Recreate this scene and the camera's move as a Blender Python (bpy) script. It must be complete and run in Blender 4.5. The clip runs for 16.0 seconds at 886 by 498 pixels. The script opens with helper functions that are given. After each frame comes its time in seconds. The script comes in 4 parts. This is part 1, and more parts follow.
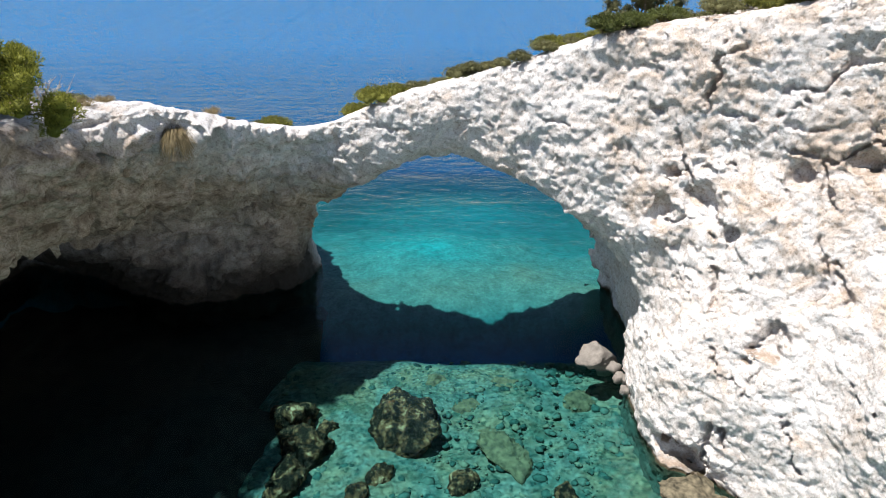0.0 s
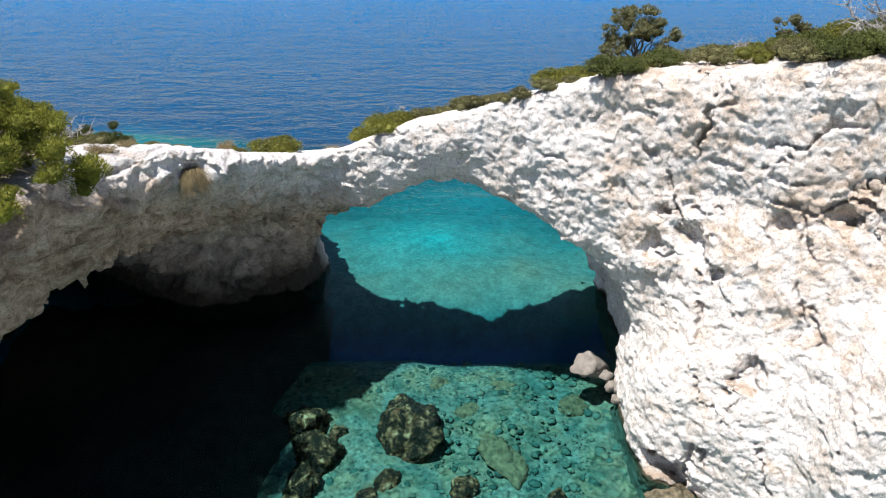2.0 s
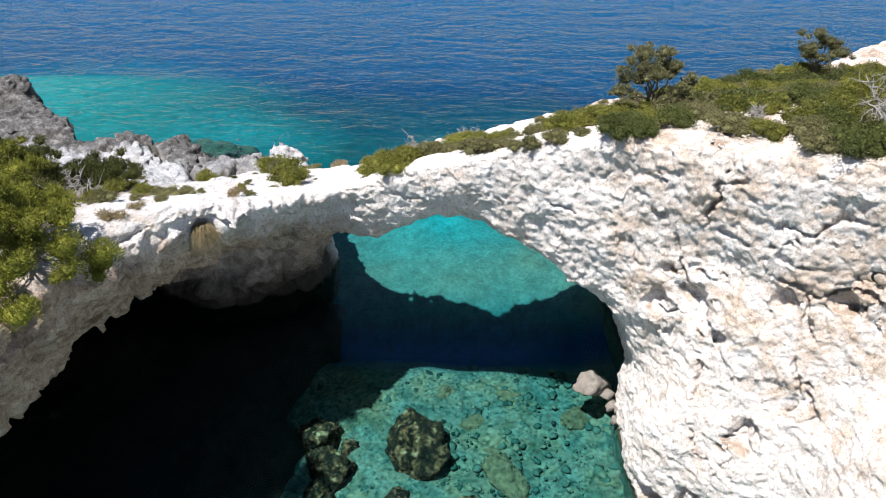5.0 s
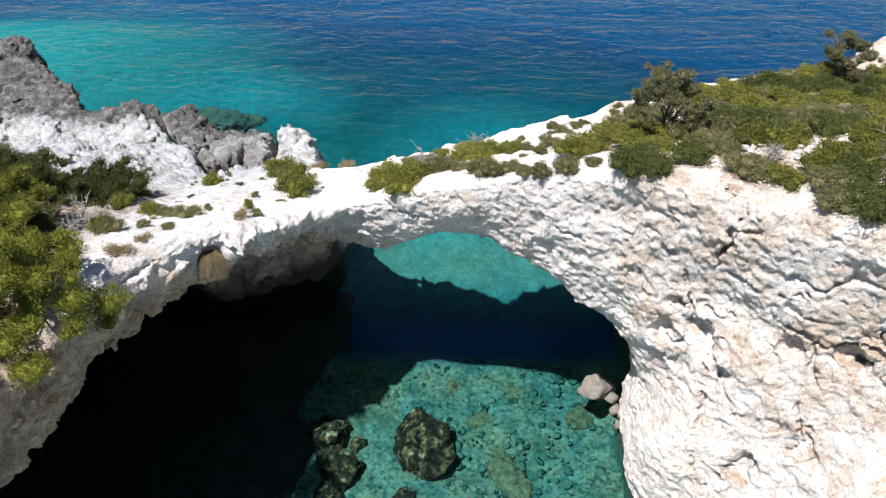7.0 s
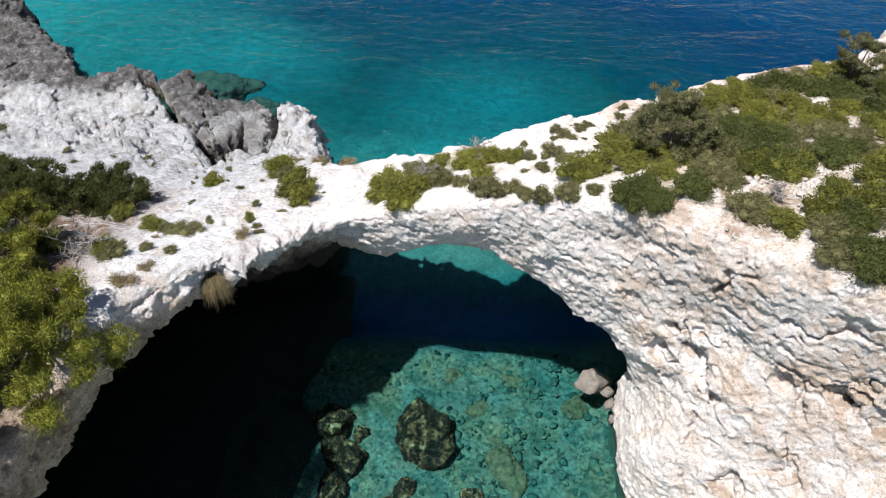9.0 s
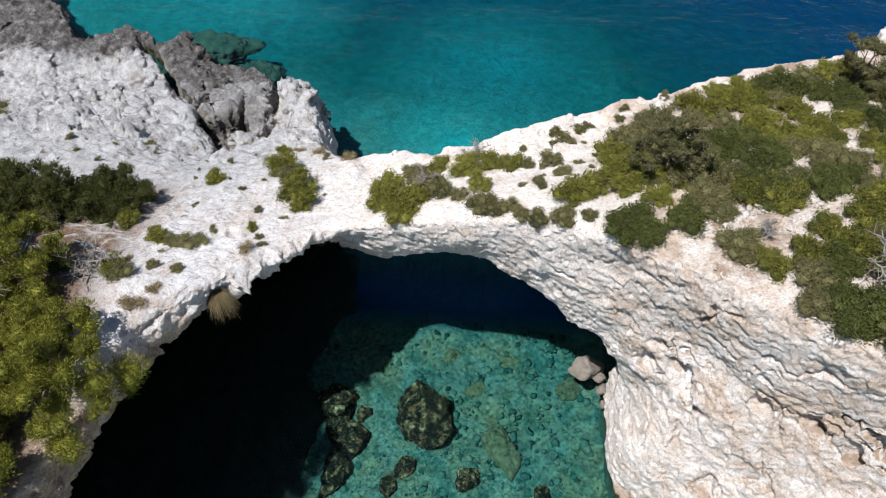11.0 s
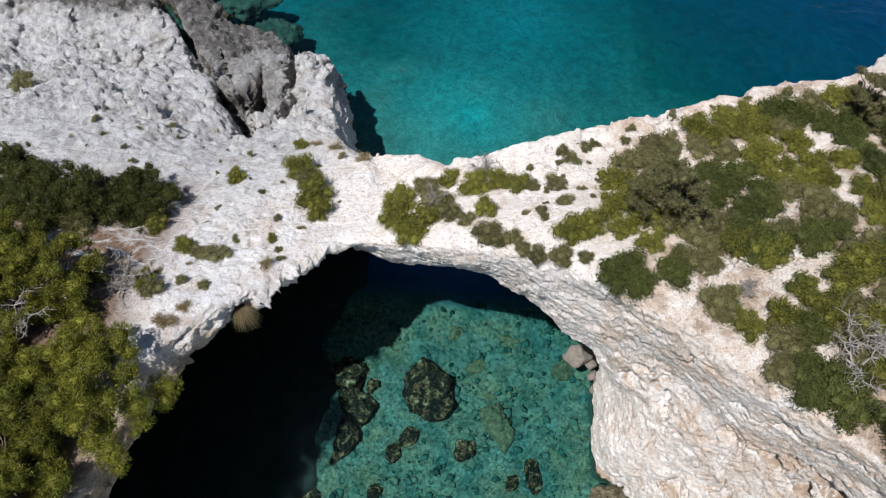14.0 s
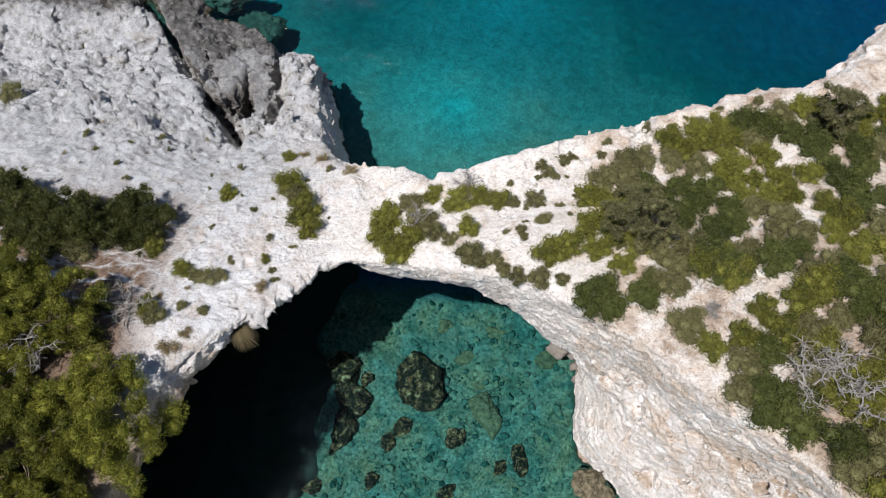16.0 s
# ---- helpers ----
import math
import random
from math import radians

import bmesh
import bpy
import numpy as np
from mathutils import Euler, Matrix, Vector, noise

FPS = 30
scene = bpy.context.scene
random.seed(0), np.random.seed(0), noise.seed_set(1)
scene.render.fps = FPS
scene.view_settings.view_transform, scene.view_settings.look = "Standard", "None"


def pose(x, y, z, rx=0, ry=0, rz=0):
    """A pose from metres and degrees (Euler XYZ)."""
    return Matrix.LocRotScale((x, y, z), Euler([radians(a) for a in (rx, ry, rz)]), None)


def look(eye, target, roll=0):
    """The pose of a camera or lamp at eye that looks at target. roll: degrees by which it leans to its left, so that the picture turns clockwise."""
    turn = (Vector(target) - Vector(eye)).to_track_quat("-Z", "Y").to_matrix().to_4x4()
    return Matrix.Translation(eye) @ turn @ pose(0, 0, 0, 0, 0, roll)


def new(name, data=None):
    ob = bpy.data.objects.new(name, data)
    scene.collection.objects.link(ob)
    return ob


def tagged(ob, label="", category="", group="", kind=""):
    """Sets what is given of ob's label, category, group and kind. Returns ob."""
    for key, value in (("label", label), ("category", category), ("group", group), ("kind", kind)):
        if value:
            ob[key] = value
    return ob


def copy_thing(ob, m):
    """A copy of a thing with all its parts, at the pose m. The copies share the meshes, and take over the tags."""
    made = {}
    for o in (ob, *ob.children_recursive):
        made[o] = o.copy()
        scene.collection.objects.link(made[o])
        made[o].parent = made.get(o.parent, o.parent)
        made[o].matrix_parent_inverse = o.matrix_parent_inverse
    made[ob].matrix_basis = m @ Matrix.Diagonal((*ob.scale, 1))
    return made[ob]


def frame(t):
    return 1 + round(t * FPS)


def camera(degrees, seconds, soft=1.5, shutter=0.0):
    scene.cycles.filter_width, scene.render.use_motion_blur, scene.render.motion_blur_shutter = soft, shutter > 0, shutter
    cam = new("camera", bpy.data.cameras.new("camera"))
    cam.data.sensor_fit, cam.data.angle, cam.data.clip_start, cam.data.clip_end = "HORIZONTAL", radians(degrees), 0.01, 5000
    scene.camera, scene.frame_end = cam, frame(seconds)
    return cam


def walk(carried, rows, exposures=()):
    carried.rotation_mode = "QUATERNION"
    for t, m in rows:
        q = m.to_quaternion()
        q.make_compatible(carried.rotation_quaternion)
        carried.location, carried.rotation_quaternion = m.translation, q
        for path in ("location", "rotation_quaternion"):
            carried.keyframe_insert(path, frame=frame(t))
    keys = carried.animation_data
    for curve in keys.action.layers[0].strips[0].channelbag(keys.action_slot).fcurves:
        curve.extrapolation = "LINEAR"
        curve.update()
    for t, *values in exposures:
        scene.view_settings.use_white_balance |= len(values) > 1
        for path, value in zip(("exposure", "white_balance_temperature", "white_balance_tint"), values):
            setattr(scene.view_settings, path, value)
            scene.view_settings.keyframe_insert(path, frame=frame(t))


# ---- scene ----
cam = camera(63.7, 16.0, soft=1.0)
METRES, EYE, TILT, LEAN, TURN = 36.0, 20.6, -25.0, 0.0, 0.0
ROWS = [
    (0.0, 0.0, 0.0, 0.0, 0.0, 0.0, -0.0),
    (0.5, 0.0005, -0.0096, 0.022, 0.06, -0.75, -0.01),
    (1.0, -0.0003, -0.0216, 0.0465, 0.03, -1.83, -0.04),
    (1.5, -0.0019, -0.0342, 0.073, 0.06, -3.01, -0.1),
    (2.0, -0.0019, -0.0469, 0.1013, 0.15, -4.35, -0.14),
    (2.5, -0.0018, -0.0587, 0.129, 0.19, -5.7, -0.16),
    (3.0, -0.0018, -0.0616, 0.1588, 0.23, -6.95, -0.19),
    (3.5, -0.0017, -0.0566, 0.1891, 0.37, -8.11, -0.23),
    (4.0, -0.0013, -0.0491, 0.2194, 0.54, -9.38, -0.31),
    (6.5, 0.0024, -0.0041, 0.373, 1.89, -17.08, -0.78),
    (7.0, 0.0023, 0.0054, 0.4027, 2.08, -18.66, -0.85),
    (7.5, 0.0021, 0.0154, 0.4325, 2.26, -20.27, -0.94),
    (8.0, 0.0021, 0.0259, 0.4624, 2.36, -21.92, -1.0),
    (8.5, 0.0022, 0.0365, 0.4922, 2.41, -23.63, -1.03),
    (9.0, 0.0025, 0.0474, 0.5222, 2.47, -25.39, -1.06),
    (11.5, 0.0089, 0.1018, 0.6797, 3.33, -34.44, -1.24),
    (12.0, 0.0091, 0.1113, 0.7101, 3.67, -36.1, -1.41),
    (12.5, 0.009, 0.1205, 0.7403, 4.12, -37.68, -1.63),
    (13.0, 0.0087, 0.1295, 0.7705, 4.6, -39.17, -1.87),
    (13.5, 0.0082, 0.1386, 0.8007, 4.99, -40.54, -2.07),
    (14.0, 0.008, 0.1478, 0.8306, 5.25, -41.87, -2.2),
    (14.5, 0.0092, 0.1579, 0.8601, 5.21, -43.12, -2.16),
    (15.0, 0.0103, 0.1683, 0.8896, 4.89, -44.32, -2.01),
    (15.5, 0.0113, 0.1784, 0.9188, 4.41, -45.51, -1.8),
    (16.0, 0.013, 0.189, 0.9473, 3.89, -46.69, -1.56),
]
walk(cam, [(t, pose(0, 0, EYE, TILT, LEAN, TURN) @ pose(METRES * x, METRES * y, METRES * z, 90 + pitch, roll, yaw)) for t, x, y, z, yaw, pitch, roll in ROWS],
     [(0.0, 0.88), (3.5, 0.88), (7.0, 0.77), (9.0, 0.56), (12.5, 0.24), (16.0, 0.19)])

# ---- world and light ----
SUN_WAY = Vector((4.9, 2.5, -15.0)).normalized()
world = bpy.data.worlds.new("sky")
scene.world = world
world.use_nodes = True
sky = world.node_tree.nodes.new("ShaderNodeTexSky")
sky.sky_type, sky.sun_disc = "NISHITA", False
sky.sun_elevation = math.asin(-SUN_WAY.z)
sky.sun_rotation = math.atan2(-SUN_WAY.x, -SUN_WAY.y)
sky.air_density, sky.dust_density, sky.ozone_density = 1.0, 0.6, 1.5
world.node_tree.links.new(sky.outputs[0], world.node_tree.nodes["Background"].inputs[0])
world.node_tree.nodes["Background"].inputs[1].default_value = 0.062
sun = new("sun", bpy.data.lights.new("sun", "SUN"))
sun.data.energy, sun.data.angle, sun.data.color = 5.0, radians(0.9), (1.0, 0.98, 0.955)
sun.matrix_world = look((0, 0, 60), Vector((0, 0, 60)) + SUN_WAY)


# ---- materials ----
def material(name):
    m = bpy.data.materials.new(name)
    m.use_nodes = True
    return m, m.node_tree.nodes, m.node_tree.links, m.node_tree.nodes["Principled BSDF"]


def coords(n, l, scale=(1, 1, 1)):
    g = n.new("ShaderNodeNewGeometry")
    mp = n.new("ShaderNodeMapping")
    mp.inputs["Scale"].default_value = scale
    l.new(g.outputs["Position"], mp.inputs["Vector"])
    return mp.outputs[0]


def fractal(n, l, vec, scale, detail=4, rough=0.6, warp=0.0):
    t = n.new("ShaderNodeTexNoise")
    t.inputs["Scale"].default_value, t.inputs["Detail"].default_value = scale, detail
    t.inputs["Roughness"].default_value, t.inputs["Distortion"].default_value = rough, warp
    l.new(vec, t.inputs["Vector"])
    return t.outputs["Fac"]


def ramp(n, l, fac, *stops):
    r = n.new("ShaderNodeValToRGB")
    e = r.color_ramp.elements
    while len(e) < len(stops):
        e.new(0.5)
    for i, (p, c) in enumerate(stops):
        e[i].position = p
        e[i].color = (*c, 1) if isinstance(c, tuple) else (c, c, c, 1)
    l.new(fac, r.inputs[0])
    return r.outputs[0]


def mix(n, l, fac, a, b, how="MIX"):
    m = n.new("ShaderNodeMix")
    m.data_type, m.blend_type = "RGBA", how
    for sock, v in ((m.inputs["Factor"], fac), (m.inputs["A"], a), (m.inputs["B"], b)):
        if isinstance(v, (int, float)):
            sock.default_value = v
        elif isinstance(v, tuple):
            sock.default_value = (*v, 1)
        else:
            l.new(v, sock)
    return m.outputs["Result"]


def maths(n, l, op, a, b=None, c=None):
    m = n.new("ShaderNodeMath")
    m.operation = op
    for i, v in enumerate((a, b, c)):
        if isinstance(v, (int, float)):
            m.inputs[i].default_value = v
        elif v is not None:
            l.new(v, m.inputs[i])
    return m.outputs[0]


def bump(n, l, height, strength, distance, normal=None):
    b = n.new("ShaderNodeBump")
    b.inputs["Strength"].default_value, b.inputs["Distance"].default_value = strength, distance
    l.new(height, b.inputs["Height"])
    if normal is not None:
        l.new(normal, b.inputs["Normal"])
    return b.outputs[0]


def span(n, l, v, lo, hi):
    r = n.new("ShaderNodeMapRange")
    r.inputs["From Min"].default_value, r.inputs["From Max"].default_value = lo, hi
    l.new(v, r.inputs["Value"])
    return r.outputs[0]


def limestone_material():
    m, n, l, bsdf = material("limestone")
    p = coords(n, l)
    big = fractal(n, l, p, 0.16, 5, 0.6, 0.4)
    mid = fractal(n, l, p, 0.9, 6, 0.65, 0.6)
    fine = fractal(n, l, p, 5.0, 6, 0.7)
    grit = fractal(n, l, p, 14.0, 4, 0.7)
    col = ramp(n, l, mid, (0.28, (0.56, 0.475, 0.415)), (0.46, (0.735, 0.685, 0.655)), (0.68, (0.82, 0.795, 0.785)))
    s = n.new("ShaderNodeSeparateXYZ")
    l.new(p, s.inputs[0])
    # ochre patches, more of them on the upper part of the eastern face
    upper = maths(n, l, "MULTIPLY", span(n, l, s.outputs["Z"], 6.5, 11.0), span(n, l, s.outputs["X"], 5.0, 8.0))
    ochre_amount = maths(n, l, "MULTIPLY_ADD", upper, 0.09, fractal(n, l, p, 0.55, 8, 0.75, 1.2))
    ochre = ramp(n, l, ochre_amount, (0.53, 0.0), (0.70, 0.75))
    col = mix(n, l, ochre, col, (0.50, 0.36, 0.25))
    rose = ramp(n, l, big, (0.45, 0.0), (0.7, 0.35))
    col = mix(n, l, rose, col, (0.68, 0.60, 0.54))
    # brown rock of the western cliff below its cap, its shaded tone put into colour
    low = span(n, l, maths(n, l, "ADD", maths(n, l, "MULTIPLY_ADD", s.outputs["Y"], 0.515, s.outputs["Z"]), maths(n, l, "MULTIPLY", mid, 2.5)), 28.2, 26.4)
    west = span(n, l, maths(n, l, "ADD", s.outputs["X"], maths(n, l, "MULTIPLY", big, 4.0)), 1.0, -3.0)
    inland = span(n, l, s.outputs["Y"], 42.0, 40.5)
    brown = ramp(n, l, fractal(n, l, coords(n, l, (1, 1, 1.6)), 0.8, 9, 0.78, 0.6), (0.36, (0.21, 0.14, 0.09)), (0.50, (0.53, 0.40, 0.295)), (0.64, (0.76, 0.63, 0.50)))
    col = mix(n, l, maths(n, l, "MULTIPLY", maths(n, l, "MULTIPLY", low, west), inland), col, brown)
    # older grey skin on the seaward slope of the western headland
    worn = maths(n, l, "MULTIPLY", span(n, l, s.outputs["X"], -7.5, -12.0), span(n, l, maths(n, l, "MULTIPLY_ADD", mid, 4.0, s.outputs["Y"]), 33.0, 41.0))
    col = mix(n, l, maths(n, l, "MULTIPLY", worn, 0.75), col, ramp(n, l, fractal(n, l, p, 1.1, 8, 0.75), (0.34, (0.17, 0.165, 0.165)), (0.6, (0.54, 0.535, 0.53))))
    # grey lichen skin on the low seaward rocks, and a dark wet band at the waterline
    skin = span(n, l, maths(n, l, "ADD", s.outputs["Z"], maths(n, l, "MULTIPLY", fractal(n, l, p, 0.25, 5, 0.65), 6.0)), 8.4, 5.6)
    seaward = maths(n, l, "ADD", maths(n, l, "MULTIPLY", s.outputs["X"], 0.84), maths(n, l, "MULTIPLY", s.outputs["Y"], 0.54))
    back = span(n, l, maths(n, l, "ADD", seaward, maths(n, l, "MULTIPLY", big, 1.2)), 9.0, 9.7)
    back = maths(n, l, "MULTIPLY", back, span(n, l, s.outputs["Y"], 42.8, 44.5))
    back = maths(n, l, "MULTIPLY", back, span(n, l, maths(n, l, "MULTIPLY_ADD", mid, 2.0, s.outputs["X"]), -12.4, -13.6))
    rim = span(n, l, maths(n, l, "ADD", s.outputs["Y"], maths(n, l, "MULTIPLY", mid, 5.0)), 56.0, 57.5)
    back = maths(n, l, "MAXIMUM", back, rim)
    grey = ramp(n, l, fractal(n, l, p, 1.6, 6, 0.75), (0.32, (0.035, 0.032, 0.03)), (0.52, (0.13, 0.12, 0.112)), (0.7, (0.34, 0.32, 0.30)))
    col = mix(n, l, maths(n, l, "MULTIPLY", skin, back), col, grey)
    tide = span(n, l, maths(n, l, "ADD", s.outputs["Z"], maths(n, l, "MULTIPLY", mid, 0.5)), 0.62, 0.36)
    col = mix(n, l, tide, col, (0.075, 0.06, 0.035))
    col = mix(n, l, span(n, l, s.outputs["Z"], -0.2, -0.7), col, (0.06, 0.11, 0.085))
    # little light reaches the western cliff's foot; this black is put into its colour
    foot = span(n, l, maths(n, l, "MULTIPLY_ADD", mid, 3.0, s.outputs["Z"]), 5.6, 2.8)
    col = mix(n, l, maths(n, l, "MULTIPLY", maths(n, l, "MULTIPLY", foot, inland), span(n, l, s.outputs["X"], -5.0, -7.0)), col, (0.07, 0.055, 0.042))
    # shade of small pits and grit put into the colour, with dark lichen specks
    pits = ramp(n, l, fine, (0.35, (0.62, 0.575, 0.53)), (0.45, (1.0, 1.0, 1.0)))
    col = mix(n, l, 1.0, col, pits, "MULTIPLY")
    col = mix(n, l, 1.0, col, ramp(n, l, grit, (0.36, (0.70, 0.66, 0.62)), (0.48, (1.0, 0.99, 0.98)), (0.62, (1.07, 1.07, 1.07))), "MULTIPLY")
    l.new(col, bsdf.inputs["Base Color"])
    bsdf.inputs["Roughness"].default_value = 0.9
    bsdf.inputs["Specular IOR Level"].default_value = 0.25
    # the western tops are tinted greyer and bluer than the steep faces
    g = n.new("ShaderNodeNewGeometry")
    up = n.new("ShaderNodeSeparateXYZ")
    l.new(g.outputs["Normal"], up.inputs[0])
    level = span(n, l, up.outputs["Z"], 0.72, 0.9)
    grey_top = span(n, l, maths(n, l, "MULTIPLY_ADD", mid, 0.3, up.outputs["Z"]), 0.75, 1.0)
    col = mix(n, l, maths(n, l, "MULTIPLY", grey_top, span(n, l, s.outputs["X"], -4.0, -12.0)), col, mix(n, l, 1.0, col, (0.86, 0.90, 0.96), "MULTIPLY"))
    # soil and litter between the plants
    patch = fractal(n, l, p, 0.45, 6, 0.7, 0.5)
    east = maths(n, l, "MULTIPLY", span(n, l, s.outputs["X"], 5.5, 9.0), span(n, l, patch, 0.46, 0.58))
    east = maths(n, l, "MAXIMUM", east, maths(n, l, "MULTIPLY", span(n, l, maths(n, l, "MULTIPLY_ADD", patch, 3.0, s.outputs["X"]), 15.6, 16.6), span(n, l, s.outputs["Y"], 30.0, 28.0)))
    grove = maths(n, l, "MULTIPLY", span(n, l, s.outputs["X"], -14.2, -16.2), span(n, l, s.outputs["Y"], 36.5, 34.0))
    grove = maths(n, l, "MULTIPLY", grove, span(n, l, patch, 0.30, 0.45))
    soil = ramp(n, l, fine, (0.3, (0.24, 0.165, 0.115)), (0.7, (0.50, 0.40, 0.32)))
    col = mix(n, l, maths(n, l, "MULTIPLY", east, level), col, soil)
    litter = ramp(n, l, fine, (0.3, (0.08, 0.05, 0.035)), (0.7, (0.26, 0.18, 0.13)))
    col = mix(n, l, maths(n, l, "MULTIPLY", grove, level), col, litter)
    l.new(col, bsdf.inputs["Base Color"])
    chip = n.new("ShaderNodeTexVoronoi")
    chip.feature = "F1"
    chip.inputs["Scale"].default_value = 5.0
    l.new(mix(n, l, 0.15, p, fractal_colour(n, l, p, 3.0)), chip.inputs["Vector"])
    b = bump(n, l, fractal(n, l, p, 2.4, 8, 0.75, 0.3), 0.8, 0.14)
    b = bump(n, l, chip.outputs["Color"], 0.5, 0.035, b)
    b = bump(n, l, fine, 0.9, 0.10, b)
    b = bump(n, l, grit, 0.9, 0.05, b)
    l.new(b, bsdf.inputs["Normal"])
    return m


def fractal_colour(n, l, vec, scale):
    t = n.new("ShaderNodeTexNoise")
    t.inputs["Scale"].default_value = scale
    l.new(vec, t.inputs["Vector"])
    return t.outputs["Color"]


def water_material():
    m, n, l, bsdf = material("sea_water")
    n.remove(bsdf)
    p = coords(n, l)
    far = coords(n, l, (0.6, 1.0, 1.0))
    sw = n.new("ShaderNodeSeparateXYZ")
    l.new(p, sw.inputs[0])
    open_sea = maths(n, l, "MULTIPLY_ADD", span(n, l, sw.outputs["Y"], 40.0, 62.0), 0.8, 0.2)
    open_sea = maths(n, l, "MULTIPLY_ADD", span(n, l, sw.outputs["Y"], 66.0, 105.0), 1.3, open_sea)
    b = bump(n, l, maths(n, l, "MULTIPLY", open_sea, fractal(n, l, far, 0.5, 4, 0.6, 0.6)), 0.7, 0.42)
    b = bump(n, l, maths(n, l, "MULTIPLY", open_sea, fractal(n, l, p, 2.2, 3, 0.6, 0.3)), 0.55, 0.11, b)
    swell = coords(n, l, (0.3, 1.0, 1.0))
    b = bump(n, l, maths(n, l, "MULTIPLY", open_sea, fractal(n, l, swell, 0.3, 6, 0.65, 0.5)), 0.5, 0.85, b)
    chop = coords(n, l, (0.4, 1.25, 1.0))
    b = bump(n, l, maths(n, l, "MULTIPLY", open_sea, fractal(n, l, chop, 1.0, 3, 0.6, 0.5)), 0.6, 0.15, b)
    clear = n.new("ShaderNodeBsdfTransparent")
    clear.inputs[0].default_value = (0.62, 0.95, 0.98, 1)
    gloss = n.new("ShaderNodeBsdfGlossy")
    gloss.inputs["Roughness"].default_value = 0.06
    l.new(b, gloss.inputs["Normal"])
    fr = n.new("ShaderNodeFresnel")
    fr.inputs["IOR"].default_value = 1.33
    l.new(b, fr.inputs["Normal"])
    mx = n.new("ShaderNodeMixShader")
    l.new(fr.outputs[0], mx.inputs[0])
    l.new(clear.outputs[0], mx.inputs[1])
    l.new(gloss.outputs[0], mx.inputs[2])
    l.new(mx.outputs[0], n["Material Output"].inputs["Surface"])
    return m


def seabed_material():
    m, n, l, bsdf = material("seabed")
    p = coords(n, l)
    s = n.new("ShaderNodeSeparateXYZ")
    l.new(p, s.inputs[0])
    # the water's depth tint and scattered light are put into the bed colour
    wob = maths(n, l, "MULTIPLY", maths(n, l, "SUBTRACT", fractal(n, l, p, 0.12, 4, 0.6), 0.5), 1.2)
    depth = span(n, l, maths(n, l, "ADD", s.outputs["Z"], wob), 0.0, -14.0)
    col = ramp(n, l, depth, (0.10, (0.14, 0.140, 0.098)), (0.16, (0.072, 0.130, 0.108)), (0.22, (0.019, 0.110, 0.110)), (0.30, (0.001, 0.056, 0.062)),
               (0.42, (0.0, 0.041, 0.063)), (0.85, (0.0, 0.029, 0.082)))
    # navy of the arch's shadow and reflected sky, put into the bed colour
    arch_shade = maths(n, l, "MULTIPLY", span(n, l, s.outputs["Y"], 33.2, 35.5), span(n, l, s.outputs["Y"], 39.5, 37.5))
    col = mix(n, l, arch_shade, col, (0.0, 0.042, 0.13))
    # pale shallows; the patch at y 61 imitates light scattered in the water
    for cx, cy, r, c in ((-1.0, 49.6, 3.7, (0.011, 0.175, 0.182)), (2.0, 61.0, 6.0, (0.004, 0.100, 0.120)), (-22.0, 68.0, 6.0, (0.006, 0.120, 0.138)), (-54.0, 80.0, 19.0, (0.012, 0.19, 0.20))):
        d = n.new("ShaderNodeVectorMath")
        d.operation = "DISTANCE"
        flat = n.new("ShaderNodeCombineXYZ")
        l.new(s.outputs["X"], flat.inputs[0])
        l.new(s.outputs["Y"], flat.inputs[1])
        l.new(flat.outputs[0], d.inputs[0])
        d.inputs[1].default_value = (cx, cy, 0)
        edge = maths(n, l, "ADD", d.outputs["Value"], maths(n, l, "MULTIPLY", fractal(n, l, p, 0.35, 4, 0.6), r * 0.5))
        col = mix(n, l, span(n, l, edge, r * 2.2, r * 0.35), col, c)
    # far bed painted bluer for the light that the open sea sends back
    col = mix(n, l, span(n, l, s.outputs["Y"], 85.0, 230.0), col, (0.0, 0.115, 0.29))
    weed = ramp(n, l, fractal(n, l, p, 0.8, 7, 0.75, 0.3), (0.47, 0.0), (0.60, 0.6))
    shallow = span(n, l, s.outputs["Y"], 38.0, 32.0)
    weed = maths(n, l, "MULTIPLY", weed, maths(n, l, "MULTIPLY_ADD", shallow, 0.7, 0.3))
    col = mix(n, l, weed, col, (0.008, 0.050, 0.040))
    spots = ramp(n, l, fractal(n, l, p, 3.6, 4, 0.65, 0.3), (0.53, 0.0), (0.62, 0.75))
    col = mix(n, l, maths(n, l, "MULTIPLY", spots, shallow), col, (0.006, 0.038, 0.032))
    grain = ramp(n, l, fractal(n, l, p, 4.5, 6, 0.75), (0.34, 0.5), (0.66, 1.5))
    grain = mix(n, l, maths(n, l, "MULTIPLY_ADD", shallow, 0.5, 0.5), (1.0, 1.0, 1.0), grain)
    col = mix(n, l, 1.0, col, grain, "MULTIPLY")
    # light and dark of refracted surface ripples, painted on the bed as mottling
    ripple_light = ramp(n, l, fractal(n, l, p, 1.1, 6, 0.7, 0.6), (0.36, 0.80), (0.64, 1.22))
    col = mix(n, l, 1.0, col, ripple_light, "MULTIPLY")
    tone = ramp(n, l, fractal(n, l, p, 0.45, 4, 0.6, 0.5), (0.36, (1.12, 1.0, 0.86)), (0.62, (0.72, 0.98, 1.08)))
    col = mix(n, l, shallow, col, mix(n, l, 1.0, col, tone, "MULTIPLY"))
    cobble = n.new("ShaderNodeTexVoronoi")
    cobble.feature = "DISTANCE_TO_EDGE"
    cobble.inputs["Scale"].default_value = 2.8
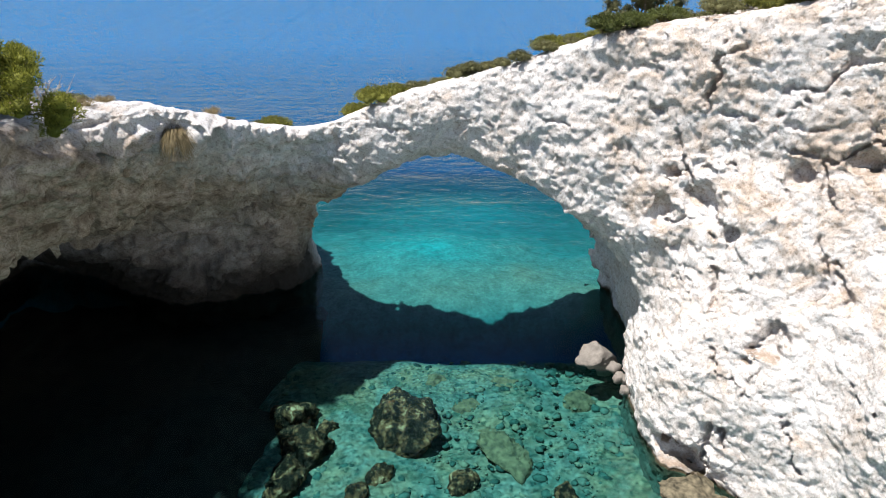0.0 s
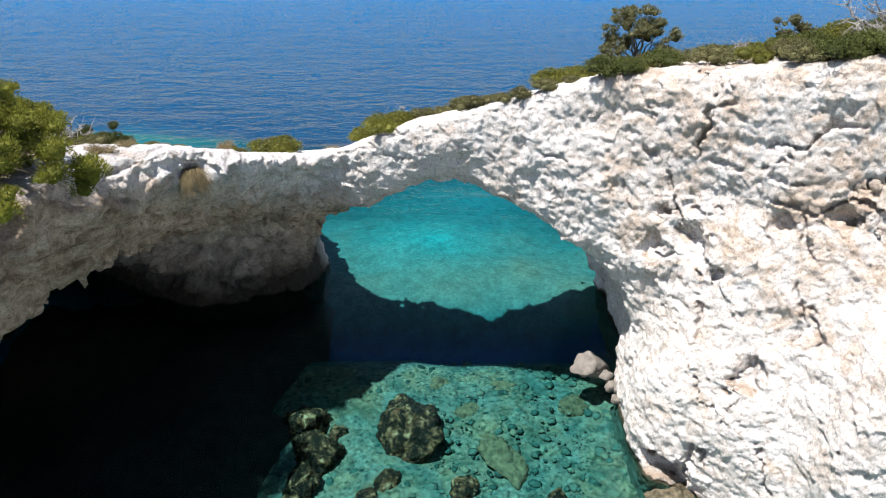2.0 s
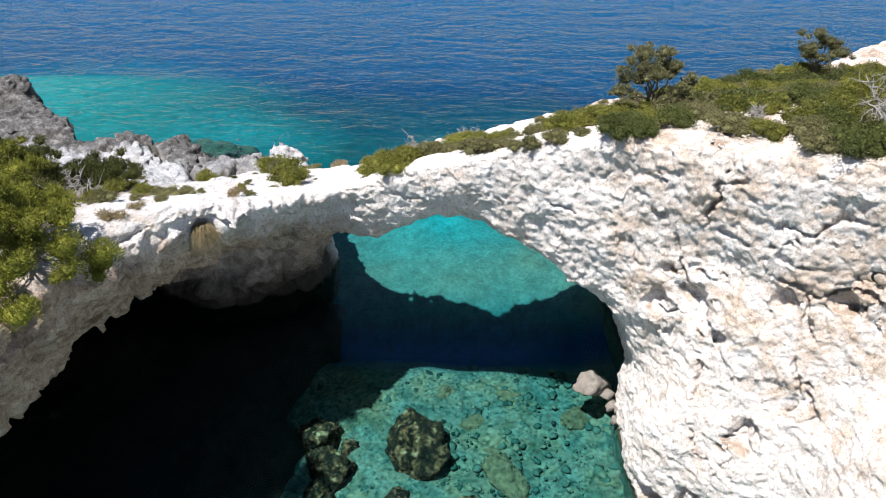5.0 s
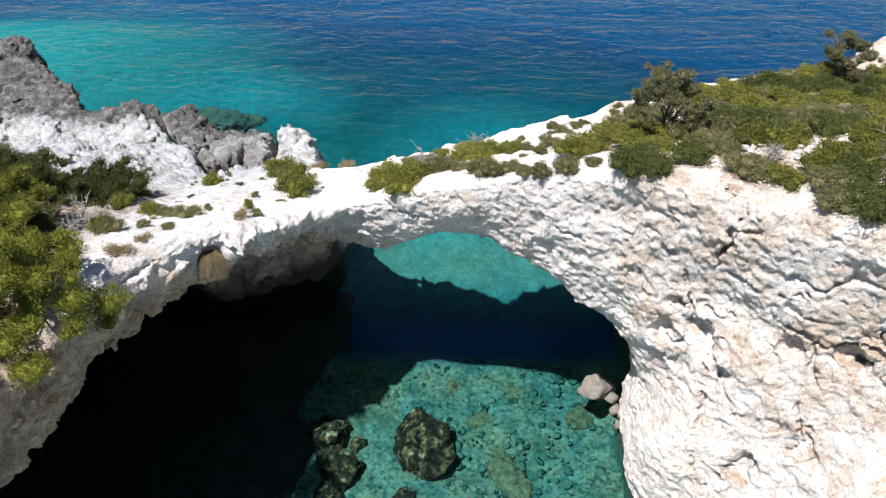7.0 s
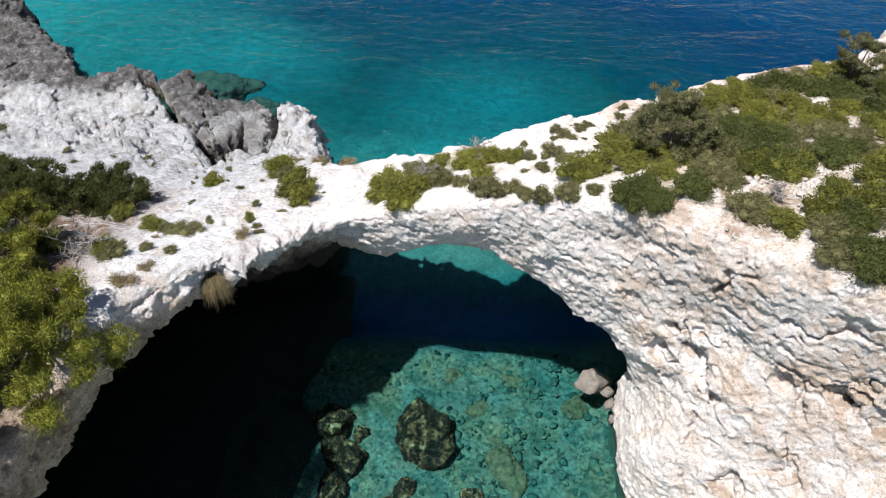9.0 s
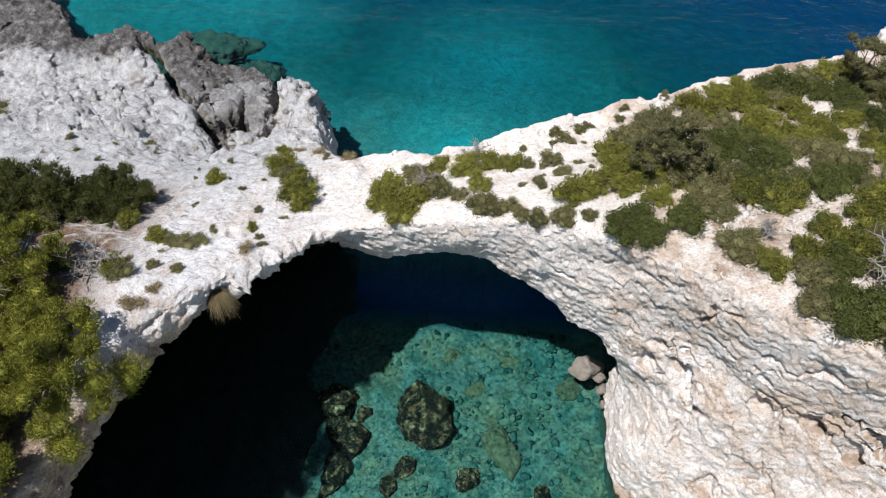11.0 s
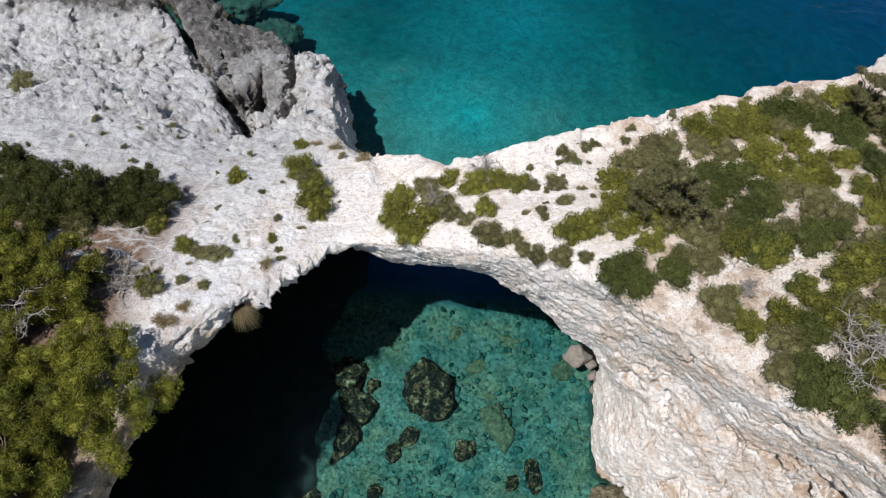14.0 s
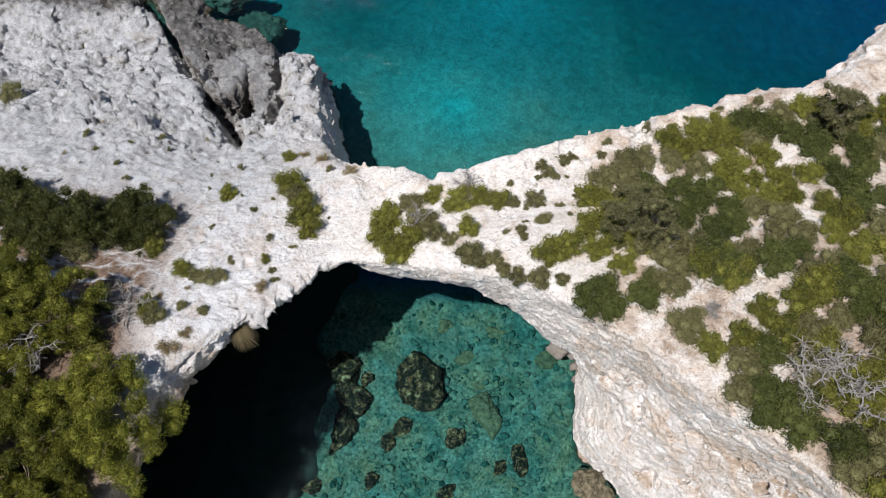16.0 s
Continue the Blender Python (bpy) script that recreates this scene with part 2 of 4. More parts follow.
    l.new(mix(n, l, 0.2, p, fractal_colour(n, l, p, 1.5)), cobble.inputs["Vector"])
    joints = ramp(n, l, cobble.outputs["Distance"], (0.0, 0.80), (0.16, 1.05))
    col = mix(n, l, shallow, col, mix(n, l, 1.0, col, joints, "MULTIPLY"))
    l.new(col, bsdf.inputs["Base Color"])
    bsdf.inputs["Roughness"].default_value = 1.0
    bsdf.inputs["Specular IOR Level"].default_value = 0.0
    l.new(bump(n, l, fractal(n, l, p, 1.5, 6, 0.7), 0.5, 0.3), bsdf.inputs["Normal"])
    return m


def plain_material(name, dark, light, scale, rough=0.85, lump=0.3):
    m, n, l, bsdf = material(name)
    p = coords(n, l)
    col = ramp(n, l, fractal(n, l, p, scale, 6, 0.7), (0.3, dark), (0.7, light))
    l.new(col, bsdf.inputs["Base Color"])
    bsdf.inputs["Roughness"].default_value = rough
    bsdf.inputs["Specular IOR Level"].default_value = 0.2
    l.new(bump(n, l, fractal(n, l, p, scale * 3, 5, 0.7), 0.6, lump * 0.3), bsdf.inputs["Normal"])
    return m


def leaf_material(name, dark, light):
    m, n, l, bsdf = material(name)
    g = n.new("ShaderNodeNewGeometry")
    o = n.new("ShaderNodeObjectInfo")
    v = maths(n, l, "ADD", maths(n, l, "MULTIPLY", g.outputs["Random Per Island"], 0.7), maths(n, l, "MULTIPLY", o.outputs["Random"], 0.3))
    col = ramp(n, l, v, (0.05, dark), (0.95, light))
    l.new(col, bsdf.inputs["Base Color"])
    bsdf.inputs["Roughness"].default_value = 0.6
    bsdf.inputs["Specular IOR Level"].default_value = 0.2
    tr = n.new("ShaderNodeBsdfTranslucent")
    l.new(col, tr.inputs[0])
    mx = n.new("ShaderNodeMixShader")
    mx.inputs[0].default_value = 0.36
    l.new(bsdf.outputs[0], mx.inputs[1])
    l.new(tr.outputs[0], mx.inputs[2])
    l.new(mx.outputs[0], n["Material Output"].inputs["Surface"])
    return m


LIMESTONE = limestone_material()
WATER = water_material()
SEABED = seabed_material()


# ---- numeric tools ----
TABLE = np.random.RandomState(7).rand(64, 64, 64).astype(np.float32)


def value_noise(x, y, z):
    """Smooth random values from -1 to 1 on a lattice of one metre."""
    xi, yi, zi = np.floor(x).astype(np.int32), np.floor(y).astype(np.int32), np.floor(z).astype(np.int32)
    fx, fy, fz = x - xi, y - yi, z - zi
    fx, fy, fz = fx * fx * (3 - 2 * fx), fy * fy * (3 - 2 * fy), fz * fz * (3 - 2 * fz)
    x0, y0, z0, x1, y1, z1 = xi & 63, yi & 63, zi & 63, (xi + 1) & 63, (yi + 1) & 63, (zi + 1) & 63
    a = TABLE[x0, y0, z0] * (1 - fx) + TABLE[x1, y0, z0] * fx
    b = TABLE[x0, y1, z0] * (1 - fx) + TABLE[x1, y1, z0] * fx
    c = TABLE[x0, y0, z1] * (1 - fx) + TABLE[x1, y0, z1] * fx
    d = TABLE[x0, y1, z1] * (1 - fx) + TABLE[x1, y1, z1] * fx
    return 2 * ((a * (1 - fy) + b * fy) * (1 - fz) + (c * (1 - fy) + d * fy) * fz) - 1


def rough(p, size, octaves=3, ridged=False, gain=0.5):
    out, amp = np.zeros(len(p), np.float32), 1.0
    for k in range(octaves):
        q = p * (2.03 ** k / size) + 17.3 * k
        v = value_noise(q[:, 0], q[:, 1], q[:, 2])
        out += amp * ((1 - 2 * np.abs(v)) if ridged else v)
        amp *= gain
    return out


def cells(p, size, seed=0):
    """Distance to the nearest and the second nearest of scattered points, in cell sizes, and a random value of the nearest."""
    q = p / size
    base = np.floor(q).astype(np.int32)
    d1, d2, val = np.full(len(p), 9.0, np.float32), np.full(len(p), 9.0, np.float32), np.zeros(len(p), np.float32)
    for i in (-1, 0, 1):
        for j in (-1, 0, 1):
            for k in (-1, 0, 1):
                c = base + (i, j, k)
                a, b, e = (c[:, 0] + seed) & 63, c[:, 1] & 63, c[:, 2] & 63
                u, v, w = TABLE[a, b, e], TABLE[b, e, a], TABLE[e, a, b]
                d = np.sqrt((q[:, 0] - c[:, 0] - u) ** 2 + (q[:, 1] - c[:, 1] - v) ** 2 + (q[:, 2] - c[:, 2] - w) ** 2)
                d2 = np.minimum(d2, np.maximum(d1, d))
                val = np.where(d < d1, TABLE[b, a, e], val)
                d1 = np.minimum(d1, d)
    return d1, d2, val


def chips(p, size, slope, seed=0):
    """Broken facets: scattered cells, each a plane of its own tilt."""
    q = p / size
    base = np.floor(q).astype(np.int32)
    d1, out = np.full(len(p), 9.0, np.float32), np.zeros(len(p), np.float32)
    for i in (-1, 0, 1):
        for j in (-1, 0, 1):
            for k in (-1, 0, 1):
                c = base + (i, j, k)
                a, b, e = (c[:, 0] + seed) & 63, c[:, 1] & 63, c[:, 2] & 63
                u, v, w = TABLE[a, b, e], TABLE[b, e, a], TABLE[e, a, b]
                x, y, z = q[:, 0] - c[:, 0] - u, q[:, 1] - c[:, 1] - v, q[:, 2] - c[:, 2] - w
                d = x * x + y * y + z * z
                h = slope * (x * (TABLE[a, e, b] - 0.5) + y * (TABLE[b, a, e] - 0.5) + z * (TABLE[e, b, a] - 0.5)) * 2 + 0.5 * (TABLE[(a + 9) & 63, b, e] - 0.5)
                out = np.where(d < d1, h, out)
                d1 = np.minimum(d1, d)
    return out * size


def outline(poly, X, Y):
    """Signed distance to a closed outline in the plan, positive inside."""
    best, inside = np.full(X.shape, 1e9, np.float32), np.zeros(X.shape, bool)
    for (ax, ay), (bx, by) in zip(poly, poly[1:] + poly[:1]):
        ex, ey = bx - ax, by - ay
        t = np.clip(((X - ax) * ex + (Y - ay) * ey) / (ex * ex + ey * ey), 0, 1)
        best = np.minimum(best, (X - ax - t * ex) ** 2 + (Y - ay - t * ey) ** 2)
        if ay != by:
            inside ^= ((ay > Y) != (by > Y)) & (X < ax + (Y - ay) / (by - ay) * ex)
    return np.where(inside, np.sqrt(best), -np.sqrt(best))


def soft_min(a, b, k):
    h = np.clip(0.5 + 0.5 * (b - a) / k, 0, 1)
    return b + (a - b) * h - k * h * (1 - h)


def skin_of(f, origin, h):
    """The quad mesh of the level f = 0 in a regular grid: one vertex a crossed cell."""
    s = f > 0
    n = [d - 1 for d in f.shape]
    total, count = np.zeros((*n, 3), np.float32), np.zeros(n, np.int8)
    for axis in range(3):
        lo, hi = [slice(None)] * 3, [slice(None)] * 3
        lo[axis], hi[axis] = slice(0, -1), slice(1, None)
        cross = np.argwhere(s[tuple(lo)] != s[tuple(hi)])
        a = f[tuple(lo)][tuple(cross.T)]
        b = f[tuple(hi)][tuple(cross.T)]
        at = cross.astype(np.float32)
        at[:, axis] += a / (a - b)
        u, v = [i for i in range(3) if i != axis]
        for du in (0, -1):
            for dv in (0, -1):
                c = cross.copy()
                c[:, u] += du
                c[:, v] += dv
                ok = np.all((c >= 0) & (c < n), axis=1)
                np.add.at(total, tuple(c[ok].T), at[ok])
                np.add.at(count, tuple(c[ok].T), 1)
    used = count > 0
    index = np.full(n, -1, np.int32)
    index[used] = np.arange(used.sum())
    verts = total[used] / count[used][:, None] * h + np.array(origin, np.float32)
    quads = []
    for axis in range(3):
        lo, hi = [slice(None)] * 3, [slice(None)] * 3
        lo[axis], hi[axis] = slice(0, -1), slice(1, None)
        u, v = (axis + 1) % 3, (axis + 2) % 3
        cross = np.argwhere(s[tuple(lo)] != s[tuple(hi)])
        ok = (cross[:, u] > 0) & (cross[:, v] > 0) & (cross[:, u] < f.shape[u] - 1) & (cross[:, v] < f.shape[v] - 1)
        cross = cross[ok]
        q = []
        for du, dv in ((-1, -1), (0, -1), (0, 0), (-1, 0)):
            c = cross.copy()
            c[:, u] += du
            c[:, v] += dv
            q.append(index[tuple(c.T)])
        q = np.stack(q, 1)
        flip = ~s[tuple(lo)][tuple(cross.T)]
        q[flip] = q[flip][:, ::-1]
        quads.append(q)
    return verts, np.concatenate(quads)


def finer(verts, quads):
    """Every quad cut in four."""
    e = np.concatenate([quads[:, [i, (i + 1) % 4]] for i in range(4)])
    key = np.sort(e, 1).astype(np.int64)
    key = key[:, 0] * len(verts) + key[:, 1]
    uniq, first, inv = np.unique(key, return_index=True, return_inverse=True)
    mids = verts[e[first]].mean(1)
    cents = verts[quads].mean(1)
    m = (len(verts) + inv.reshape(4, -1)).T
    c = len(verts) + len(uniq) + np.arange(len(quads))
    out = np.concatenate([np.stack((quads[:, i], m[:, i], c, m[:, (i + 3) % 4]), 1) for i in range(4)])
    return np.concatenate((verts, mids, cents)), out


def normals_of(verts, quads):
    nrm = np.cross(verts[quads[:, 2]] - verts[quads[:, 0]], verts[quads[:, 3]] - verts[quads[:, 1]])
    out = np.zeros_like(verts)
    for i in range(4):
        np.add.at(out, quads[:, i], nrm)
    return out / np.maximum(np.linalg.norm(out, axis=1), 1e-9)[:, None]


def mesh_of(name, verts, quads, mat, smooth=True):
    me = bpy.data.meshes.new(name)
    me.vertices.add(len(verts))
    me.vertices.foreach_set("co", np.asarray(verts, np.float32).ravel())
    quads = np.asarray(quads, np.int32)
    k = quads.shape[1]
    me.loops.add(len(quads) * k)
    me.loops.foreach_set("vertex_index", quads.ravel())
    me.polygons.add(len(quads))
    me.polygons.foreach_set("loop_start", np.arange(0, len(quads) * k, k, dtype=np.int32))
    if smooth:
        me.polygons.foreach_set("use_smooth", np.ones(len(quads), bool))
    me.materials.append(mat)
    me.update(calc_edges=True)
    me.validate()
    return me


# ---- the headlands and the arch ----
REAR = [(34, 58), (29.5, 53.5), (25.7, 49.4), (24.3, 47.8), (23.2, 46.6), (22.6, 45.6), (21.4, 44.5), (17.5, 43.9), (13.3, 42.4), (9.5, 40.9), (7.3, 40.4), (4.2, 39.2), (0.5, 38.0), (-1.9, 37.8),
        (-5.7, 38.9), (-7.8, 39.6), (-9.2, 42), (-9.9, 43.9), (-11.8, 46.9), (-14.6, 49.4), (-15.4, 51.6), (-17, 53.6), (-20.4, 56.0), (-23.8, 57.4), (-25.6, 56.6), (-28.6, 58.2),
        (-31, 57), (-32.4, 56.8), (-34.5, 59.8), (-37.6, 62.2), (-41, 64.9), (-47, 65.6)]
WEST = [(-47, 52), (-35, 41), (-34.5, 5)]
EAST = [(30, 5), (30, 30), (37, 50)]
RIM = [(-17.5, 5), (-17, 8), (-15.2, 16), (-13.7, 22.7), (-12.6, 25.3), (-10.2, 27.6), (-7.6, 29.8), (-6.0, 31.1), (-3.4, 31.2), (-1.2, 30.9), (1.6, 30.5), (4.1, 29.6),
       (6.7, 28.2), (9.5, 26.6), (12.0, 24.5), (14.0, 22.8), (16.6, 20.2), (22.6, 13.6), (29.5, 5.5)]
NINE = [(-20.5, 5), (-20, 8), (-18, 16), (-15.9, 24.0), (-13.9, 28.2), (-11, 31.3), (-8.5, 33), (-7, 33.2), (-3.4, 31.8), (-1.2, 31.4), (1.6, 31), (4.1, 30),
        (6.9, 28), (9.5, 25.5), (11.0, 23.6), (13.4, 21.9), (15.8, 18.9), (21.3, 12.3), (28.5, 5)]
FIVE = [(-26, 5), (-26.4, 10), (-26.4, 20), (-26.6, 34), (-21.5, 37), (-16.5, 34.8), (-12, 35.6), (-8.6, 37), (-7.4, 39.4), (9.0, 39.9),
        (9.5, 31.5), (8.75, 29.2), (8.3, 27.5), (9.05, 25.7), (9.7, 23.4), (12.3, 21.2), (14.8, 18.0), (20.5, 11.5), (27, 5)]
SEA = [(-27, 5), (-27.3, 10), (-27.5, 20), (-28, 34), (-26.7, 41.3), (-22, 39.6), (-15, 36.3), (-11.3, 37.5), (-8.5, 38.9), (-7.8, 40), (9.6, 41.5),
       (9.8, 33), (8.9, 30.2), (8.75, 27.6), (8.85, 25.4), (8.9, 22.9), (11.0, 21.3), (12.2, 19.4), (14.6, 17.0), (19.6, 11.0), (26, 5)]


def ground_height(x, y):
    """Height of the land's top, before its roughness."""
    right = 22.0 + 0.19 * x - 0.253 * y - 0.16 * np.maximum(0, x - 9) * np.clip((y - 30) / 8, 0, 1)
    right = right - 0.85 * np.clip((y - 32.3) / 3.2, 0, 1) * np.clip((18 - x) / 7, 0, 1)
    right = right + 0.7 * np.exp(-((x - 6.5) / 3.5) ** 2 - ((y - 29) / 4) ** 2)
    left = 28.1 - 0.515 * y - 0.9 * np.exp(-((x + 16) / 4.5) ** 2 - ((y - 42) / 5) ** 2)
    left = left - 0.10 * np.maximum(0, -22 - x) * np.clip((y - 40) / 10, 0, 1)
    left = np.where(y < 27, 14.2 + 0.06 * (27 - y), left)
    left = np.maximum(left, 0.9 + 0.4 * np.sin(x * 0.7))
    s = np.clip((x + 8.0) / 8.0, 0, 1)
    s = s * s * (3 - 2 * s)
    return left + (right - left) * s + 0.9 * np.exp(-((x + 8) / 5) ** 2 - ((y - 37) / 3.5) ** 2)


def along(Xe, Ye, a, b):
    """How far along the line from a to b a place lies, and how far to its right."""
    dx, dy = b[0] - a[0], b[1] - a[1]
    n = math.hypot(dx, dy)
    return ((Xe - a[0]) * dx + (Ye - a[1]) * dy) / (n * n), ((Xe - a[0]) * dy - (Ye - a[1]) * dx) / n


def near_view(p):
    """1 on the rock round the cove that is seen closest, 0 on the far and overgrown parts."""
    a = np.clip((p[:, 0] + 15.5) / 1.0, 0, 1) * np.clip((19.5 - p[:, 0]) / 1.0, 0, 1)
    rear = np.where(p[:, 0] > 8, 30.5 - 0.75 * (p[:, 0] - 8), 42.0)
    a = a * np.clip((rear - p[:, 1]) / 0.8, 0, 1) * np.clip((p[:, 2] + 0.6) / 0.5, 0, 1)
    roofs = np.clip((p[:, 1] - 31.5) / 0.8, 0, 1) * np.clip((10.0 - p[:, 2]) / 0.8, 0, 1)
    return a * (1 - roofs)


def land():
    h = 0.3
    x, y, z = np.arange(-48, 34, h, dtype=np.float32), np.arange(3.5, 68, h, dtype=np.float32), np.arange(-2.6, 20.5, h, dtype=np.float32)
    X, Y = np.meshgrid(x, y, indexing="ij")
    levels = [(-4.5, SEA), (0.5, SEA), (5.0, FIVE), (9.0, NINE), (12.8, RIM), (23.0, RIM)]
    flat = [outline(EAST + REAR + WEST + front, X, Y) for _, front in levels]
    top = ground_height(X, Y)
    f = np.empty((len(x), len(y), len(z)), np.float32)
    for k, zk in enumerate(z):
        i = max(j for j in range(len(levels) - 1) if levels[j][0] <= zk)
        t = (zk - levels[i][0]) / (levels[i + 1][0] - levels[i][0])
        side = flat[i] * (1 - t) + flat[i + 1] * t
        f[:, :, k] = soft_min(side, (top - zk) * 0.9, 0.9)
    # the opening through the arch
    Z = z[None, None, :]
    Xe, Ye = X[:, :, None], Y[:, :, None]
    cx = 0.75 - 0.02 * (Ye - 32)
    hw = 8.85 + 0.06 * np.abs(Ye - 33)
    bow = np.where(Xe < cx, 1.85, 2.2)
    ht = 10.75 - 0.16 * (Ye - 31) - 0.14 * (Xe - 1)
    q = (np.abs((Xe - cx) / hw) ** bow + (np.maximum(Z + 0.5, 0) / np.maximum(ht + 0.5, 2.0)) ** bow) ** (1 / bow)
    hole = (q - 1) * 8.0
    hole = np.where((Ye > 29) & (Ye < 45), hole, 9.0)
    f = soft_min(f, hole, 0.5)
    # finger of rock on the seaward shoulder
    t, side = along(Xe, Ye, (-11.0, 41.3), (-12.2, 47.9))
    t = np.clip(t, 0, 1)
    off = np.hypot(Xe + 11.0 + 1.2 * t, Ye - 41.3 - 6.6 * t)
    crest = 6.6 - 2.6 * t + 0.4 * np.exp(-((t - 0.95) / 0.2) ** 2)
    spire = soft_min(3.0 - 1.1 * t - 0.16 * np.maximum(Z, 0) - off, crest - Z, 0.9)
    f = np.maximum(f, spire)
    # bulges at the foot of the sunlit face
    for px, py, pz, rx, ry, rz in BULGES:
        b = (1 - np.sqrt(((Xe - px) / rx) ** 2 + ((Ye - py) / ry) ** 2 + ((Z - pz) / rz) ** 2)) * min(rx, ry, rz)
        f = -soft_min(-f, -b, 1.4)
    # fissures
    for a, b, wide, deep in FISSURES:
        t, side = along(Xe, Ye, a, b)
        cut = np.abs(side + 0.16 * np.sin(t * 9)) * 2.2 - wide + (top[:, :, None] - Z) * (wide / deep) + 8 * np.maximum(np.abs(t - 0.5) - 0.5, 0)
        f = np.minimum(f, np.maximum(cut, -1.0))
    # hollows weathered into the sunlit face
    for px, py, pz, rx, ry, rz in HOLLOWS:
        # sunk into the face: walk inland from outside until the rock begins
        k = int((pz - z[0]) / h)
        for step in np.arange(-5, 5, 0.15):
            qx, qy = px + 0.62 * step, py + 0.78 * step
            if f[int((qx - x[0]) / h), int((qy - y[0]) / h), k] > 0:
                break
        px, py = qx - 0.06, qy - 0.08
        i, j, k = [slice(max(int((c - r * 2.5 - g[0]) / h), 0), int((c + r * 2.5 - g[0]) / h) + 1) for c, r, g in ((px, rx, x), (py, ry, y), (pz, rz, z))]
        g = np.stack(np.meshgrid(x[i], y[j], z[k], indexing="ij"), -1)
        q = g.reshape(-1, 3)
        w = np.stack([rough(q + 31 * c, 1.3, 3, False, 0.7) for c in range(3)], 1) * 0.5
        d = (np.linalg.norm((q + w - (px, py, pz)) / (rx, ry, rz), axis=1).reshape(g.shape[:3]) - 1) * min(rx, ry, rz)
        f[i, j, k] = soft_min(f[i, j, k], d, 0.25)
    near = np.argwhere(np.abs(f) < 2.2)
    p = near.astype(np.float32) * h + np.array((x[0], y[0], z[0]), np.float32)
    n = 0.34 * rough(p, 5.5, 2) + 0.05 * rough(p, 2.0, 2)
    warp = np.stack([rough(p + k * 9, 1.6, 2) for k in range(3)], 1)
    tilt = p @ np.array(((0.9, 0.0, -0.35), (0.0, 1.0, 0.2), (0.35, -0.2, 1.2)), np.float32)
    n += 0.09 * chips(tilt + 0.3 * warp, 2.0, 0.9)
    steep = np.clip((ground_height(p[:, 0], p[:, 1]) - p[:, 2]) / 1.5, 0.4, 0.9)
    wild = np.clip((p[:, 1] - 39) / 3, 0, 1) * np.clip((-9 - p[:, 0]) / 3, 0, 1)
    rear = np.clip((p[:, 1] - 35 - 0.42 * np.maximum(p[:, 0] - 4, 0)) / 1.5, 0, 1) * np.clip((p[:, 0] + 8) / 2, 0, 1)
    spur = np.clip((p[:, 1] - 41) / 2, 0, 1) * np.clip(1 - np.abs(p[:, 0] + 11.6) / 4.5, 0, 1)
    n += rear * 0.7 * (rough(p + 5, 1.9, 3, True, 0.6) - 0.75) + spur * (0.45 * (rough(p + 9, 1.5, 3, True, 0.6) - 0.9) + 0.15 * chips(p, 1.3, 0.9, 21))
    f[tuple(near.T)] += n * (steep + 1.2 * wild) + wild * (0.35 * rough(p, 4.4, 2, True) + 0.16 * chips(p, 3.2, 0.8, 12))
    f[0], f[-1], f[:, 0], f[:, -1], f[:, :, 0], f[:, :, -1] = -1, -1, -1, -1, -1, -1
    verts, quads = skin_of(f, (x[0], y[0], z[0]), h)
    keep = (verts[quads][:, :, 2].max(1) > -2.2) & (verts[quads][:, :, 0].min(1) > -47.4)
    quads = quads[keep]
    verts, quads = finer(verts, quads)
    nrm = normals_of(verts, quads)
    warp = np.stack([rough(verts + k * 5, 0.6, 2) for k in range(3)], 1)
    tilt = verts @ np.array(((0.75, 0.0, -0.55), (0.0, 1.0, 0.3), (0.55, -0.3, 1.35)), np.float32)
    lump = np.clip((0.8 - nrm[:, 2]) / 0.3, 0, 1)
    d = (0.11 - 0.075 * lump) * chips(tilt + 0.2 * warp, 0.95, 0.9, 5) + 0.05 * rough(verts, 1.3, 3) - 0.055 * lump * rough(verts + 0.5 * warp, 1.6, 3, True, 0.7)
    wild = np.clip((verts[:, 1] - 38) / 4, 0, 1) * np.clip((-8 - verts[:, 0]) / 3, 0, 1)
    d += wild * (0.24 * chips(verts * (1, 1, 0.8) + 0.4 * warp, 1.9, 0.9, 44) + 0.15 * chips(tilt + 0.1 * warp, 0.6, 1.0, 51))
    shade = np.clip((-4 - verts[:, 0]) / 3, 0, 1) * np.clip((40 - verts[:, 1]) / 2, 0, 1) * np.clip(0.8 - nrm[:, 2], 0, 1)
    d += shade * (0.30 * chips(tilt * (1, 1, 1.3) + 0.3 * warp, 2.1, 0.9, 14) + 0.28 * rough(verts * (1, 1, 1.6), 1.7, 3, True) + 0.14 * chips(tilt, 0.6, 1.0, 9))
    # ledges in the eastern face, undercut below
    step = -(verts[:, 2] + 1.1 * rough(verts + 21, 1.9, 4, False, 0.6) + 0.2 * verts[:, 0]) / 1.1
    d += lump * np.clip((verts[:, 0] - 3) / 3, 0, 1) * 0.17 * np.clip(rough(verts + 40, 2.0, 3) + 0.25, 0, 1) * (step - np.floor(step) - 0.5)
    strata = verts @ np.array(((0.24, 0.0, -0.55), (0.0, 0.35, 0.0), (0.16, 0.0, 0.83)), np.float32)
    d -= shade * 0.22 * rough(strata + 0.3 * warp, 1.3, 3, True, 0.55)
    d += (1 - near_view(verts)) * 0.28 * chips(tilt + 0.1 * warp, 0.36, 1.0, 31)
    crag = np.clip((-8.5 - verts[:, 0]) / 2, 0, 1) * np.clip((nrm[:, 2] - 0.5) / 0.2, 0, 1) * np.clip((verts[:, 1] - 27) / 2, 0, 1)
    on = np.flatnonzero(crag > 0)
